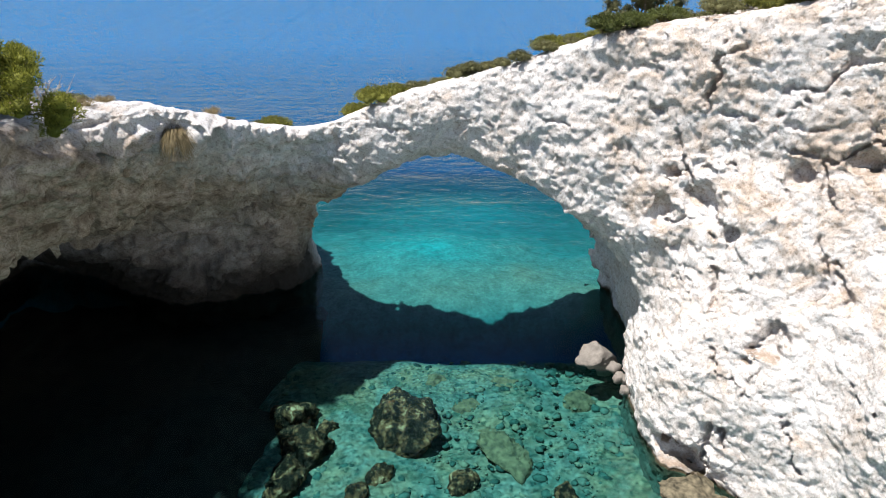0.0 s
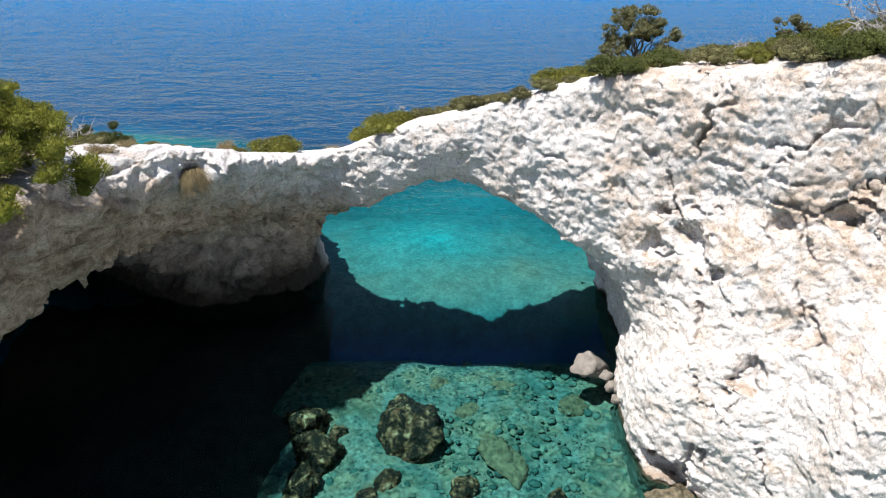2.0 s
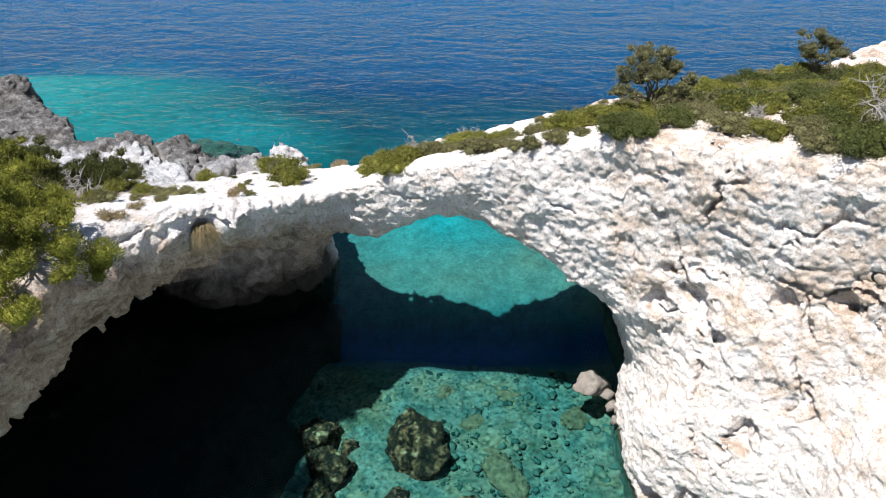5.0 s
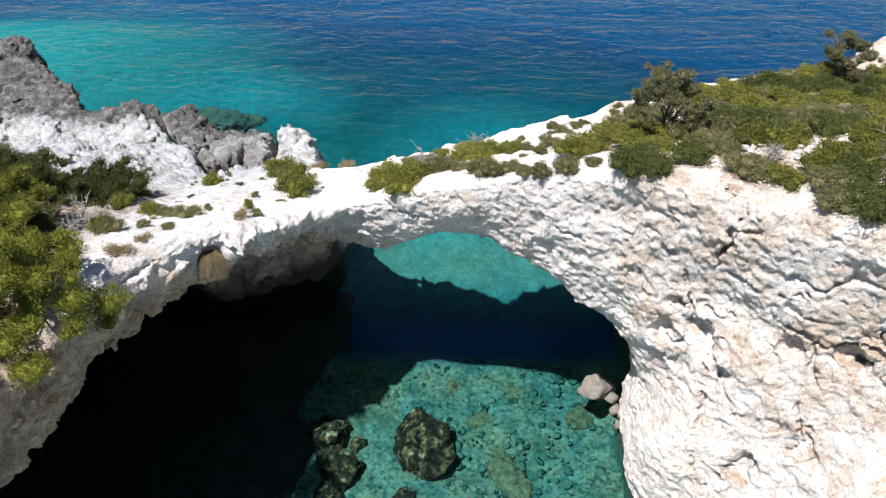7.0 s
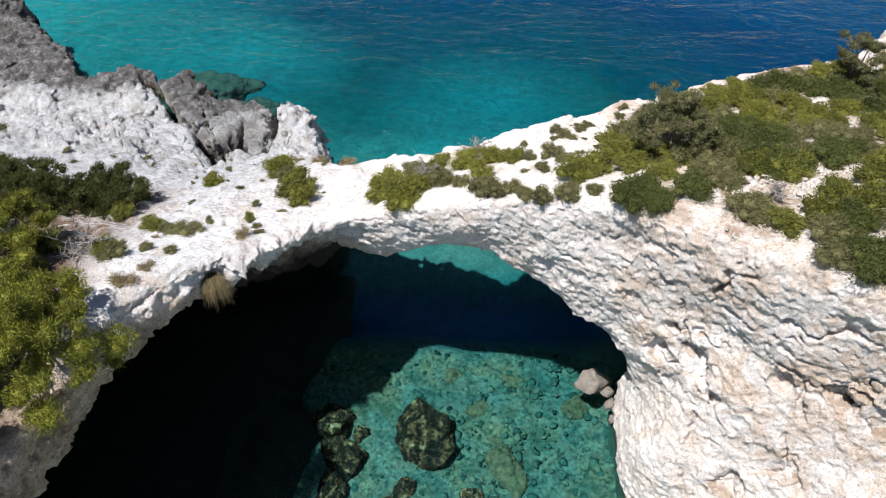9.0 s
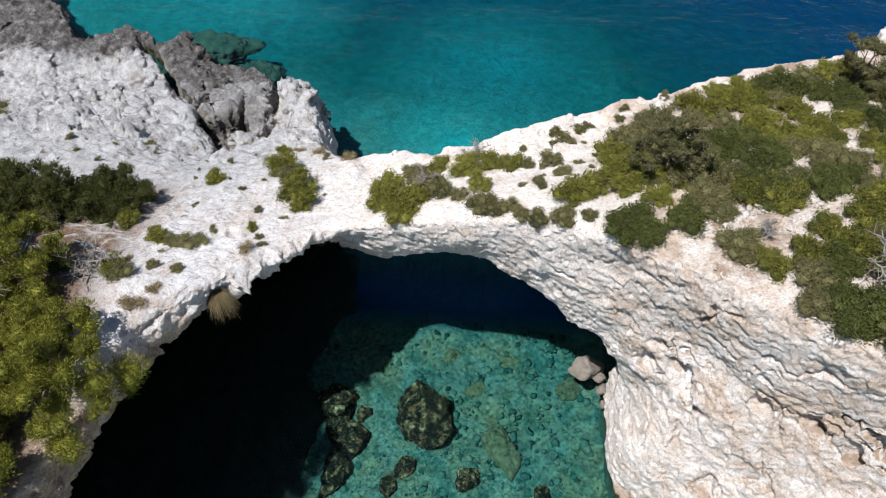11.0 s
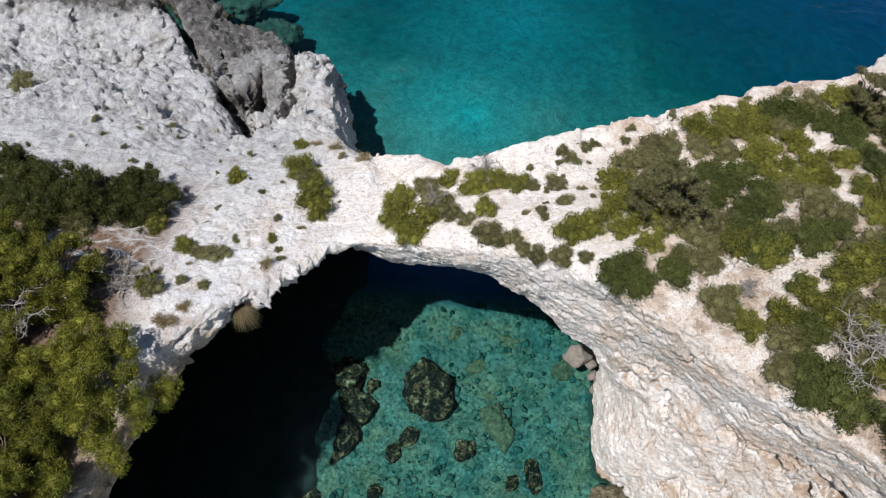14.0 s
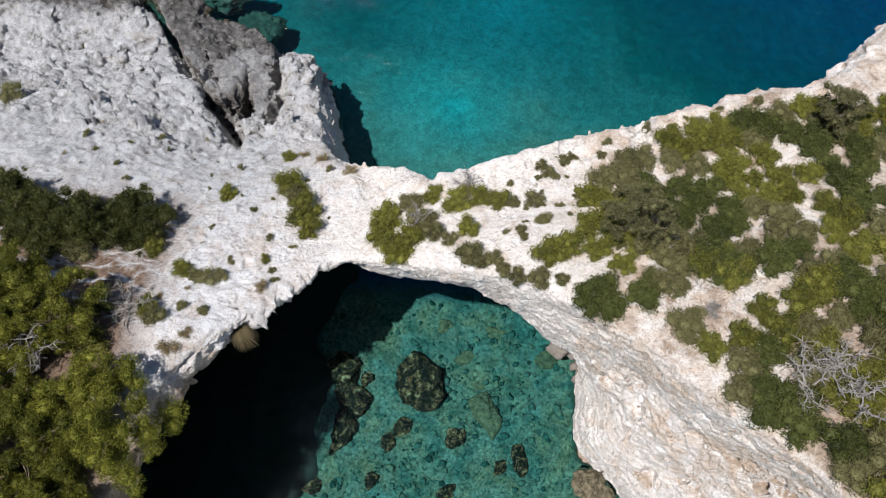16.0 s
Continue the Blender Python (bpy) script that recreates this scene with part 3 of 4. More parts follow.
    d[on] += crag[on] * (0.26 * chips(verts[on] + 0.2 * warp[on], 0.75, 1.0, 61) + 0.10 * rough(verts[on], 1.1, 3, True))
    face = np.clip(1.3 - nrm[:, 2] + wild, 0.6, 1.0)
    verts = verts + nrm * (d * face)[:, None]
    # the faces and ledges close by are broken finer
    close = near_view(verts)[quads].max(1) > 0
    more, cut = finer(verts, quads[close])
    quads = np.concatenate((quads[~close], cut))
    verts = more
    nrm = normals_of(verts, quads)
    m = near_view(verts)
    at = np.flatnonzero(m > 0)
    v = verts[at]
    warp = np.stack([rough(v + k * 5, 0.5, 2) for k in range(3)], 1)
    tilt = v @ np.array(((0.75, 0.0, -0.55), (0.0, 1.0, 0.3), (0.55, -0.3, 1.35)), np.float32)
    lump = np.clip((0.8 - nrm[at][:, 2]) / 0.3, 0, 1)
    d = (0.20 - 0.05 * lump) * chips(v + 0.1 * warp, 0.27, 1.0, 31) - 0.03 * lump * rough(v + 0.3 * warp, 0.5, 3, True) + 0.04 * rough(v + 3, 0.25, 2)
    d *= np.clip(1.35 - nrm[at][:, 2], 0.5, 1.0)
    move = nrm[at] * d[:, None]
    # cracks
    into = np.array((0.62, 0.77, -0.12), np.float32)
    wob = v + 0.2 * np.stack([rough(v + k * 7, 0.7, 3, False, 0.6) for k in range(3)], 1)
    for wide, deep, line in CRACKS:
        near = np.full(len(v), 9.0, np.float32)
        for a, b in zip(line[:-1], line[1:]):
            a, b = np.array(a, np.float32), np.array(b, np.float32)
            t = np.clip(((wob - a) @ (b - a)) / ((b - a) @ (b - a)), 0, 1)
            r = wob - a - t[:, None] * (b - a)
            depth = r @ into
            near = np.minimum(near, np.where(np.abs(depth) < 1.6, np.linalg.norm(r - depth[:, None] * into, axis=1), 9.0))
        near += 0.09 * rough(v + 17, 0.35, 3, False, 0.7)
        s = np.clip((0.42 * wide - near) / (0.3 * wide), 0, 1)
        move += (0.55 * deep * s)[:, None] * into
    verts[at] += move * m[at][:, None]
    return verts, quads


FISSURES = [((-26.4, 56.0), (-15.2, 41.5), 1.1, 4.5), ((-16.0, 48.0), (-15.6, 44.4), 0.8, 3.0), ((-20.4, 51.2), (-16.6, 44.6), 0.6, 1.6), ((-14.2, 51.0), (-13.2, 44.4), 0.9, 3.0)]
BULGES = [(10.7, 24.7, 3.2, 2.3, 2.2, 3.6), (12.8, 22.2, 3.2, 2.0, 1.9, 4.0), (15.8, 18.8, 5.0, 2.4, 2.4, 5.0)]
# cracks in the sunlit face: width, depth, and the line that they follow
CRACKS = [(0.20, 0.7, ((10.6, 26.6, 17.3), (10.0, 26.1, 16.5), (9.85, 26.1, 15.6), (9.8, 26.1, 14.6))), (0.36, 0.5, ((9.85, 26.1, 15.2), (9.75, 26.1, 14.1))),
          (0.16, 0.5, ((6.9, 29.0, 15.5), (6.3, 28.8, 14.5))), (0.16, 0.4, ((10.0, 26.1, 16.3), (10.5, 25.6, 16.35))), (0.22, 0.4, ((10.2, 25.9, 14.1), (10.8, 25.2, 14.0))),
          (0.30, 0.55, ((11.7, 24.5, 15.2), (12.6, 23.7, 15.5), (13.2, 23.4, 16.4), (14.3, 22.8, 16.5))), (0.2, 0.4, ((11.9, 24.1, 14.1), (12.8, 23.4, 14.1))),
          (0.14, 0.5, ((12.9, 23.4, 13.3), (13.3, 22.7, 11.6))), (0.2, 0.5, ((9.0, 26.8, 12.9), (9.4, 26.2, 11.6), (9.9, 25.8, 10.4))), (0.22, 0.5, ((7.3, 27.6, 12.4), (7.7, 27.4, 11.4))),
          (0.30, 0.7, ((10.3, 24.2, 8.4), (10.1, 23.5, 7.1))), (0.14, 0.5, ((9.9, 23.1, 6.4), (10.2, 22.3, 5.0), (10.9, 21.6, 5.0))),
          (0.26, 0.5, ((11.5, 22.2, 6.3), (11.9, 22.1, 7.3), (12.3, 21.6, 6.8))), (0.14, 0.4, ((10.9, 21.5, 4.8), (11.3, 21.4, 5.9))), (0.2, 0.5, ((13.4, 21.7, 9.8), (13.8, 21.1, 8.6))),
          (0.18, 0.7, ((12.1, 20.4, 4.3), (12.6, 19.5, 2.5))), (0.16, 0.5, ((13.4, 19.4, 6.5), (13.7, 18.2, 6.3))), (0.36, 1.0, ((10.3, 22.0, 2.9), (10.0, 22.0, 1.2))),
          (0.22, 1.0, ((10.7, 21.7, 2.9), (11.2, 22.0, 0.8))), (0.14, 0.4, ((4.1, 29.4, 13.0), (5.3, 28.8, 12.6))), (0.12, 0.35, ((0.4, 30.6, 12.8), (2.2, 30.3, 12.4))),
          (0.12, 0.35, ((-4.2, 31.4, 12.5), (-2.1, 31.1, 11.9))), (0.14, 0.4, ((7.6, 27.9, 16.0), (8.6, 27.3, 15.2))), (0.14, 0.4, ((8.1, 27.3, 13.9), (8.9, 26.8, 13.5))),
          (0.18, 0.5, ((8.9, 26.5, 9.5), (9.7, 25.7, 10.1), (10.2, 24.7, 9.8))), (0.26, 0.7, ((12.2, 23.9, 13.1), (13.3, 23.2, 13.1), (14.1, 22.6, 13.8), (15.8, 21.3, 13.8))),
          (0.14, 0.4, ((10.0, 26.0, 11.9), (10.8, 25.3, 12.3))), (0.24, 0.6, ((14.7, 22.3, 17.5), (15.1, 22.0, 18.0), (15.7, 21.3, 18.1))),
          (0.16, 0.4, ((12.9, 22.5, 10.8), (13.3, 21.7, 9.1))), (0.14, 0.4, ((11.5, 24.5, 14.3), (12.3, 23.9, 15.1)))]
HOLLOWS = [(9.9, 25.0, 10.6, 1.0, 0.9, 0.75), (8.7, 26.0, 11.2, 1.0, 0.8, 0.45), (8.2, 26.2, 9.8, 0.5, 0.8, 0.8), (10.7, 24.3, 9.8, 0.5, 0.8, 0.9),
           (12.6, 23.3, 12.6, 1.5, 0.9, 0.5), (13.9, 22.3, 12.8, 1.3, 0.9, 0.55), (15.3, 20.9, 13.2, 1.4, 0.9, 0.55), (13.9, 22.2, 14.5, 1.3, 0.7, 0.3), (15.6, 20.7, 14.7, 1.3, 0.7, 0.32),
           (13.3, 21.2, 8.6, 0.55, 0.7, 0.5), (11.6, 21.7, 6.8, 0.5, 0.8, 0.9), (9.3, 22.7, 0.9, 1.3, 1.1, 0.9)]
verts, quads = land()
LAND_VERTS = verts
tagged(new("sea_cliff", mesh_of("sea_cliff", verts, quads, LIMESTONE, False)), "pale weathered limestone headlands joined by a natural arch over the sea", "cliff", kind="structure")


def seabed_height(x, y):
    d = -1.75 - 0.05 * np.maximum(0, y - 31) - 0.0022 * np.maximum(0, y - 38) ** 2
    # trough added under the arch; its depth colour darkens the shadowed water
    d = d - 2.4 * np.exp(-((y - 37.2) / 2.6) ** 2) * np.clip((10.5 - np.abs(x)) / 3, 0, 1)
    d = d + 0.8 * np.exp(-((x + 0.5) / 5) ** 2 - ((y - 50) / 5.5) ** 2)
    d = d - 0.18 * np.maximum(0, x - 12) * np.clip((y - 40) / 20, 0, 1)
    d = d + 3.0 * np.exp(-((x + 52) / 26) ** 2 - ((y - 80) / 20) ** 2)
    # bed deepened below the overhang, so that its depth colour imitates the shade
    d = d - 0.03 * np.maximum(0, 18 - y) - 0.55 * np.clip(-8.5 - x, 0, 14) * np.clip((42 - y) / 4, 0, 1)
    return np.maximum(d, -16.0)


def seabed():
    x = np.concatenate((np.linspace(-2400, -140, 24), np.arange(-130, -30, 1.3), np.arange(-30, 30, 0.42), np.arange(30, 130, 1.6), np.linspace(140, 2400, 24)))
    y = np.concatenate((np.linspace(-2400, -40, 24), np.arange(-30, 8, 1.3), np.arange(8, 64, 0.42), np.arange(64, 180, 1.5), np.linspace(190, 4800, 50)))
    X, Y = np.meshgrid(x, y, indexing="ij")
    p = np.stack((X.ravel(), Y.ravel(), 0 * X.ravel()), 1).astype(np.float32)
    Z = seabed_height(X, Y).ravel()
    c1 = cells(p + 0.4 * np.stack((rough(p, 1.0, 2), rough(p + 7, 1.0, 2), 0 * Z), 1), 1.1)[0]
    Z = Z + 0.22 * rough(p, 3.0, 3) + 0.14 * np.clip(0.45 - c1, -0.2, 0.4)
    p[:, 2] = Z
    i = np.arange(len(x) * len(y)).reshape(len(x), len(y))
    q = np.stack((i[:-1, :-1], i[1:, :-1], i[1:, 1:], i[:-1, 1:]), -1).reshape(-1, 4)
    return p, q


verts, quads = seabed()
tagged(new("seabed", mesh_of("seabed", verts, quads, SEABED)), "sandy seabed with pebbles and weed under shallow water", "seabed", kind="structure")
me = mesh_of("sea", np.array([(-2400, -2400, 0), (2400, -2400, 0), (2400, 4800, 0), (-2400, 4800, 0)]), [(0, 1, 2, 3)], WATER, False)
tagged(new("sea", me), "clear turquoise sea water turning deep blue offshore", "sea", kind="structure")


# ---- where things stand on the land ----
def top_map(verts, cell=0.4):
    ix = np.floor((verts[:, 0] + 48) / cell).astype(int)
    iy = np.floor((verts[:, 1] - 3) / cell).astype(int)
    hm = np.full((int(86 / cell), int(66 / cell)), -99.0, np.float32)
    np.maximum.at(hm, (ix, iy), verts[:, 2])
    return hm


def on_land(x, y):
    return float(TOPS[int((x + 48) / 0.4), int((y - 3) / 0.4)])


TOPS = top_map(LAND_VERTS)
RNG = np.random.RandomState(11)


# ---- builders of things ----
def part(name, data, parent, label=""):
    ob = new(name, data)
    ob.parent = parent
    return tagged(ob, label)


def thing(name, m, label, category, group=""):
    ob = new(name)
    ob.matrix_basis = m
    return tagged(ob, label, category, group)


def tubes(paths, sides=5):
    """Tapered tubes along lists of (point, radius)."""
    vs, qs, base = [], [], 0
    for path in paths:
        pts = np.array([p for p, _ in path], float)
        for i, (p, r) in enumerate(path):
            d = pts[min(i + 1, len(pts) - 1)] - pts[max(i - 1, 0)]
            d = d / max(np.linalg.norm(d), 1e-6)
            a = np.cross(d, (0.3, 0.2, 0.93) if abs(d[2]) < 0.9 else (1, 0, 0))
            a = a / np.linalg.norm(a)
            b = np.cross(d, a)
            for k in range(sides):
                w = 2 * math.pi * k / sides
                vs.append(np.array(p) + r * (math.cos(w) * a + math.sin(w) * b))
        for i in range(len(path) - 1):
            for k in range(sides):
                j = (k + 1) % sides
                qs.append((base + i * sides + k, base + i * sides + j, base + (i + 1) * sides + j, base + (i + 1) * sides + k))
        base += len(path) * sides
    return np.array(vs), np.array(qs)


def crooked(a, b, r0, r1, n, wild, rng):
    a, b = np.array(a, float), np.array(b, float)
    out = []
    for i in range(n + 1):
        t = i / n
        w = wild * math.sin(math.pi * min(t * 1.1, 1)) if i else 0
        out.append((a + (b - a) * t + rng.normal(0, 1, 3) * w * 0.5, r0 + (r1 - r0) * t))
    return out


def leaves(lobes, density, length, width, rng, up=0.25):
    """Small leaf blades over rounded lobes (centre, radius), each with a dense knotted heart."""
    P, N = [], []
    for c, r in lobes:
        k = int(density * r * r * 12.6)
        u = rng.normal(0, 1, (k, 3))
        u /= np.linalg.norm(u, axis=1)[:, None]
        u[:, 2] = np.where(u[:, 2] < -0.35, -u[:, 2], u[:, 2])
        rad = r * (0.6 + 0.5 * rng.rand(k) ** 0.6) * (1 + 0.2 * np.sin(u[:, 0] * 7 + c[0] * 3) * np.cos(u[:, 1] * 6 + c[1]))
        P.append(np.array(c) + u * rad[:, None] * (1, 1, 0.85))
        N.append(u)
    P, N = np.concatenate(P), np.concatenate(N)
    d = N + rng.normal(0, 0.6, N.shape) + (0, 0, up)
    d /= np.linalg.norm(d, axis=1)[:, None]
    a = np.cross(d, rng.normal(0, 1, N.shape))
    a /= np.maximum(np.linalg.norm(a, axis=1), 1e-6)[:, None]
    ln = length * (0.6 + 0.8 * rng.rand(len(P)))[:, None]
    wd = width * (0.6 + 0.8 * rng.rand(len(P)))[:, None]
    v = np.stack((P - a * wd * 0.5, P + a * wd * 0.5, P + d * ln), 1).reshape(-1, 3)
    q = np.arange(len(v)).reshape(-1, 3)
    # hearts: rough little cubes rounded towards balls
    unit, faces = heart()
    vs, qs, base = [v], [q], len(v)
    for c, r in lobes:
        vs.append(np.array(c) + unit * (r * 0.66) * (0.8 + 0.4 * rng.rand(len(unit), 1)) * (1, 1, 0.85))
        qs.append(np.concatenate((faces[:, :3], faces[:, [0, 2, 3]])) + base)
        base += len(unit)
    return np.concatenate(vs), np.concatenate(qs)


def heart():
    bm = bmesh.new()
    bmesh.ops.create_cube(bm, size=2)
    bmesh.ops.subdivide_edges(bm, edges=bm.edges[:], cuts=2, use_grid_fill=True)
    v = np.array([k.co.normalized()[:] for k in bm.verts])
    q = np.array([[k.index for k in f.verts] for f in bm.faces])
    bm.free()
    return v, q


LEAF_YELLOW = leaf_material("leaf_yellow_green", (0.053, 0.059, 0.012), (0.266, 0.262, 0.053))
LEAF_OLIVE = leaf_material("leaf_olive", (0.062, 0.062, 0.025), (0.236, 0.220, 0.099))
LEAF_DARK = leaf_material("leaf_dark_green", (0.031, 0.041, 0.011), (0.137, 0.152, 0.042))
LEAF_DRY = leaf_material("leaf_dry_straw", (0.16, 0.12, 0.06), (0.42, 0.34, 0.20))
NEEDLE = leaf_material("pine_needles", (0.040, 0.050, 0.009), (0.290, 0.290, 0.046))
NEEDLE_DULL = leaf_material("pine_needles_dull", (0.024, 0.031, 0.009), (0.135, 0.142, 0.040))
NEEDLE_GREY = leaf_material("pine_needles_grey", (0.081, 0.081, 0.037), (0.274, 0.258, 0.122))
BARK = plain_material("bark", (0.10, 0.075, 0.055), (0.26, 0.21, 0.16), 6.0)
DEADWOOD = plain_material("bleached_deadwood", (0.17, 0.155, 0.14), (0.40, 0.375, 0.35), 5.0)


def shrub(name, seed, leaf, label, category, lobes=9, flat=0.55, length=0.085, width=0.048, density=190):
    """A rounded shrub one metre in radius, standing at the origin."""
    rng = np.random.RandomState(seed)
    ob = thing(name, Matrix.Identity(4), label, category)
    blobs, stems = [], []
    for i in range(lobes):
        a, d = 2.4 * i + rng.rand(), 0.68 * math.sqrt((i + 0.3) / lobes)
        r = 0.26 + 0.2 * rng.rand()
        c = (d * math.cos(a), d * math.sin(a), flat * (0.35 + 0.65 * (1 - d)) + 0.12 * rng.rand())
        blobs.append((c, r))
        stems.append(crooked((0.1 * math.cos(a), 0.1 * math.sin(a), -0.25), c, 0.03, 0.008, 4, 0.12, rng))
        for _ in range(3):
            e = np.array(c) + rng.normal(0, 1, 3) * r * 0.8
            stems.append(crooked(c, e, 0.01, 0.004, 2, 0.06, rng))
    v, q = leaves(blobs, density, length, width, rng)
    part("crown", mesh_of("crown", v, q, leaf, False), ob)
    v, q = tubes(stems, 4)
    part("stem", mesh_of("stem", v, q, BARK), ob)
    return ob


def place(base, x, y, r, tall=1.0, turn=None, sink=0.12, group="", tilt=0.0):
    """A copy of a shrub of radius one, r wide, on the land."""
    turn = RNG.rand() * 360 if turn is None else turn
    m = Matrix.Translation((x, y, on_land(x, y) - sink)) @ pose(0, 0, 0, tilt, tilt * 0.6, turn) @ Matrix.Diagonal((r, r * (0.85 + 0.3 * RNG.rand()), r * tall, 1))
    return copy_thing(base, m)


def pine(x, y, z, crown, height, seed, label, leaf=None, lean=(0, 0), lobes=26):
    """A low spreading pine: crooked trunk, limbs and clumps of needles."""
    rng = np.random.RandomState(seed)
    ob = thing("pine_tree", Matrix.Translation((x, y, z)), label, "pine tree", "pines on the headlands")
    rx, ry, rz = crown
    top = np.array((lean[0], lean[1], height))
    trunk = crooked((0, 0, -0.4), top * (0.8, 0.8, 0.85), 0.16, 0.05, 6, 0.25, rng)
    blobs, limbs = [], []
    for i in range(lobes):
        a, d = 2.4 * i + 0.5 * rng.rand(), math.sqrt((i + 0.5) / lobes)
        c = top + (rx * d * math.cos(a), ry * d * math.sin(a), rz * (0.55 - 1.1 * d * d + 0.5 * rng.normal()))
        r = (0.38 + 0.3 * rng.rand()) * (rx + ry) / 5.2
        blobs.append((c, r))
        limbs.append(crooked(trunk[2 + i % 4][0], c, 0.05, 0.012, 5, 0.2, rng))
        for k in range(2):
            e = c + np.clip(rng.normal(0, 1, 3), (-1.4, -1.4, -0.5), 1.4) * r
            blobs.append((e, r * 0.5))
            limbs.append(crooked(c, e, 0.014, 0.005, 2, 0.05, rng))
    v, q = leaves(blobs, 240, 0.125, 0.036, rng, 0.5)
    part("crown", mesh_of("crown", v, q, leaf or NEEDLE, False), ob)
    part("trunk", mesh_of("trunk", *tubes([trunk], 8), BARK), ob)
    part("branchwork", mesh_of("branchwork", *tubes(limbs, 5), BARK), ob, "thin crooked limbs")
    return ob


def dead_branches(x, y, z, spread, seed, n, label, name="dead_tree"):
    rng = np.random.RandomState(seed)
    ob = thing(name, Matrix.Translation((x, y, z)), label, "dead wood", "dead wood")
    paths, twigs = [], []
    for i in range(n):
        a = 6.28 * i / n + rng.rand()
        e = np.array((math.cos(a) * spread * (0.5 + 0.6 * rng.rand()), math.sin(a) * spread * (0.5 + 0.6 * rng.rand()), 0.25 + 0.9 * rng.rand() * spread * 0.5))
        path = crooked((0.15 * rng.normal(), 0.15 * rng.normal(), -0.1), e, 0.05, 0.015, 7, 0.2 * spread * 0.5, rng)
        paths.append(path)
        for k in range(5):
            s = path[2 + k][0]
            for _ in range(3):
                t = s + rng.normal(0, 1, 3) * (0.38, 0.38, 0.25) * spread * 0.5 + (0, 0, 0.12)
                twigs.append(crooked(s, t, 0.026, 0.006, 4, 0.08, rng))
                m = twigs[-1][2][0]
                twigs.append(crooked(m, m + rng.normal(0, 0.22, 3), 0.012, 0.004, 3, 0.05, rng))
    for path in paths:
        part("bough", mesh_of("bough", *tubes([path], 6), DEADWOOD), ob)
    part("twig_tangle", mesh_of("twig_tangle", *tubes(twigs, 4), DEADWOOD), ob)
    return ob


def rock(name, x, y, z, radii, turn, seed, mat, label, category="boulder", group="", chip=0.28, detail=4):
    """A weathered boulder: a ball cut by random planes and roughened."""
    rng = np.random.RandomState(seed)
    bm = bmesh.new()
    bmesh.ops.create_icosphere(bm, subdivisions=detail, radius=1)
    me = bpy.data.meshes.new(name)
    bm.to_mesh(me)
    bm.free()
    p = np.empty(len(me.vertices) * 3, np.float32)
    me.vertices.foreach_get("co", p)
    p = p.reshape(-1, 3)
    for _ in range(16):
        k = rng.normal(0, 1, 3)
        k /= np.linalg.norm(k)
        d = p @ k
        p = p - np.maximum(d - (0.55 + 0.28 * rng.rand()), 0)[:, None] * k * 0.9
    n = p / np.linalg.norm(p, axis=1)[:, None]
    q = p * np.array(radii, np.float32)
    s = min(radii)
    p = q + n * (chip * s * (0.55 * rough(q + seed * 3.1, s * 0.9, 3) + 0.3 * rough(q + seed, s * 0.4, 3, True) + 0.5 * chips(q / s, 0.7, 0.9, seed)))[:, None]
    me.vertices.foreach_set("co", p.astype(np.float32).ravel())
    me.polygons.foreach_set("use_smooth", np.ones(len(me.polygons), bool))
    me.materials.append(mat)
    me.update()
    ob = new(name, me)
    ob.matrix_basis = pose(x, y, z, 0, 0, turn)
    return tagged(ob, label, category, group)


# ---- rocks in and by the water ----
def weedy_material():
    m, n, l, bsdf = material("weed_covered_rock")
    p = coords(n, l)
    col = ramp(n, l, fractal(n, l, p, 1.8, 8, 0.72, 0.4), (0.34, (0.004, 0.006, 0.004)), (0.50, (0.014, 0.012, 0.008)), (0.57, (0.15, 0.072, 0.032)), (0.66, (0.46, 0.34, 0.20)))
    speck = ramp(n, l, fractal(n, l, p, 6.5, 5, 0.75), (0.58, 0.0), (0.66, 0.8))
    col = mix(n, l, speck, col, (0.42, 0.29, 0.16))
    l.new(col, bsdf.inputs["Base Color"])
    bsdf.inputs["Roughness"].default_value = 0.9
    bsdf.inputs["Specular IOR Level"].default_value = 0.1
    l.new(bump(n, l, fractal(n, l, p, 4.0, 8, 0.75), 1.0, 0.2), bsdf.inputs["Normal"])
    return m


WEEDROCK = weedy_material()
# near-black of the shade under the overhang, for the added sheet
CAVE_SHADE = plain_material("cave_shade_black", (0.008, 0.011, 0.010), (0.034, 0.035, 0.028), 1.6, 0.9, 0.4)
SHOREROCK = plain_material("algae_dark_rock", (0.012, 0.012, 0.008), (0.24, 0.20, 0.13), 3.5, 0.9, 0.5)
PALEROCK = plain_material("algae_stained_rock", (0.010, 0.020, 0.014), (0.17, 0.155, 0.085), 3.2, 0.9, 0.4)
SUNKEN = plain_material("sunken_rock", (0.008, 0.025, 0.022), (0.06, 0.085, 0.06), 1.0, 0.9, 0.5)
TANROCK = plain_material("tan_limestone", (0.13, 0.115, 0.10), (0.25, 0.22, 0.19), 2.2, 0.9, 0.4)
DARK = "dark weed-covered boulder lying under the clear water"
STAINED = "low rounded algae-stained rock on the seabed"
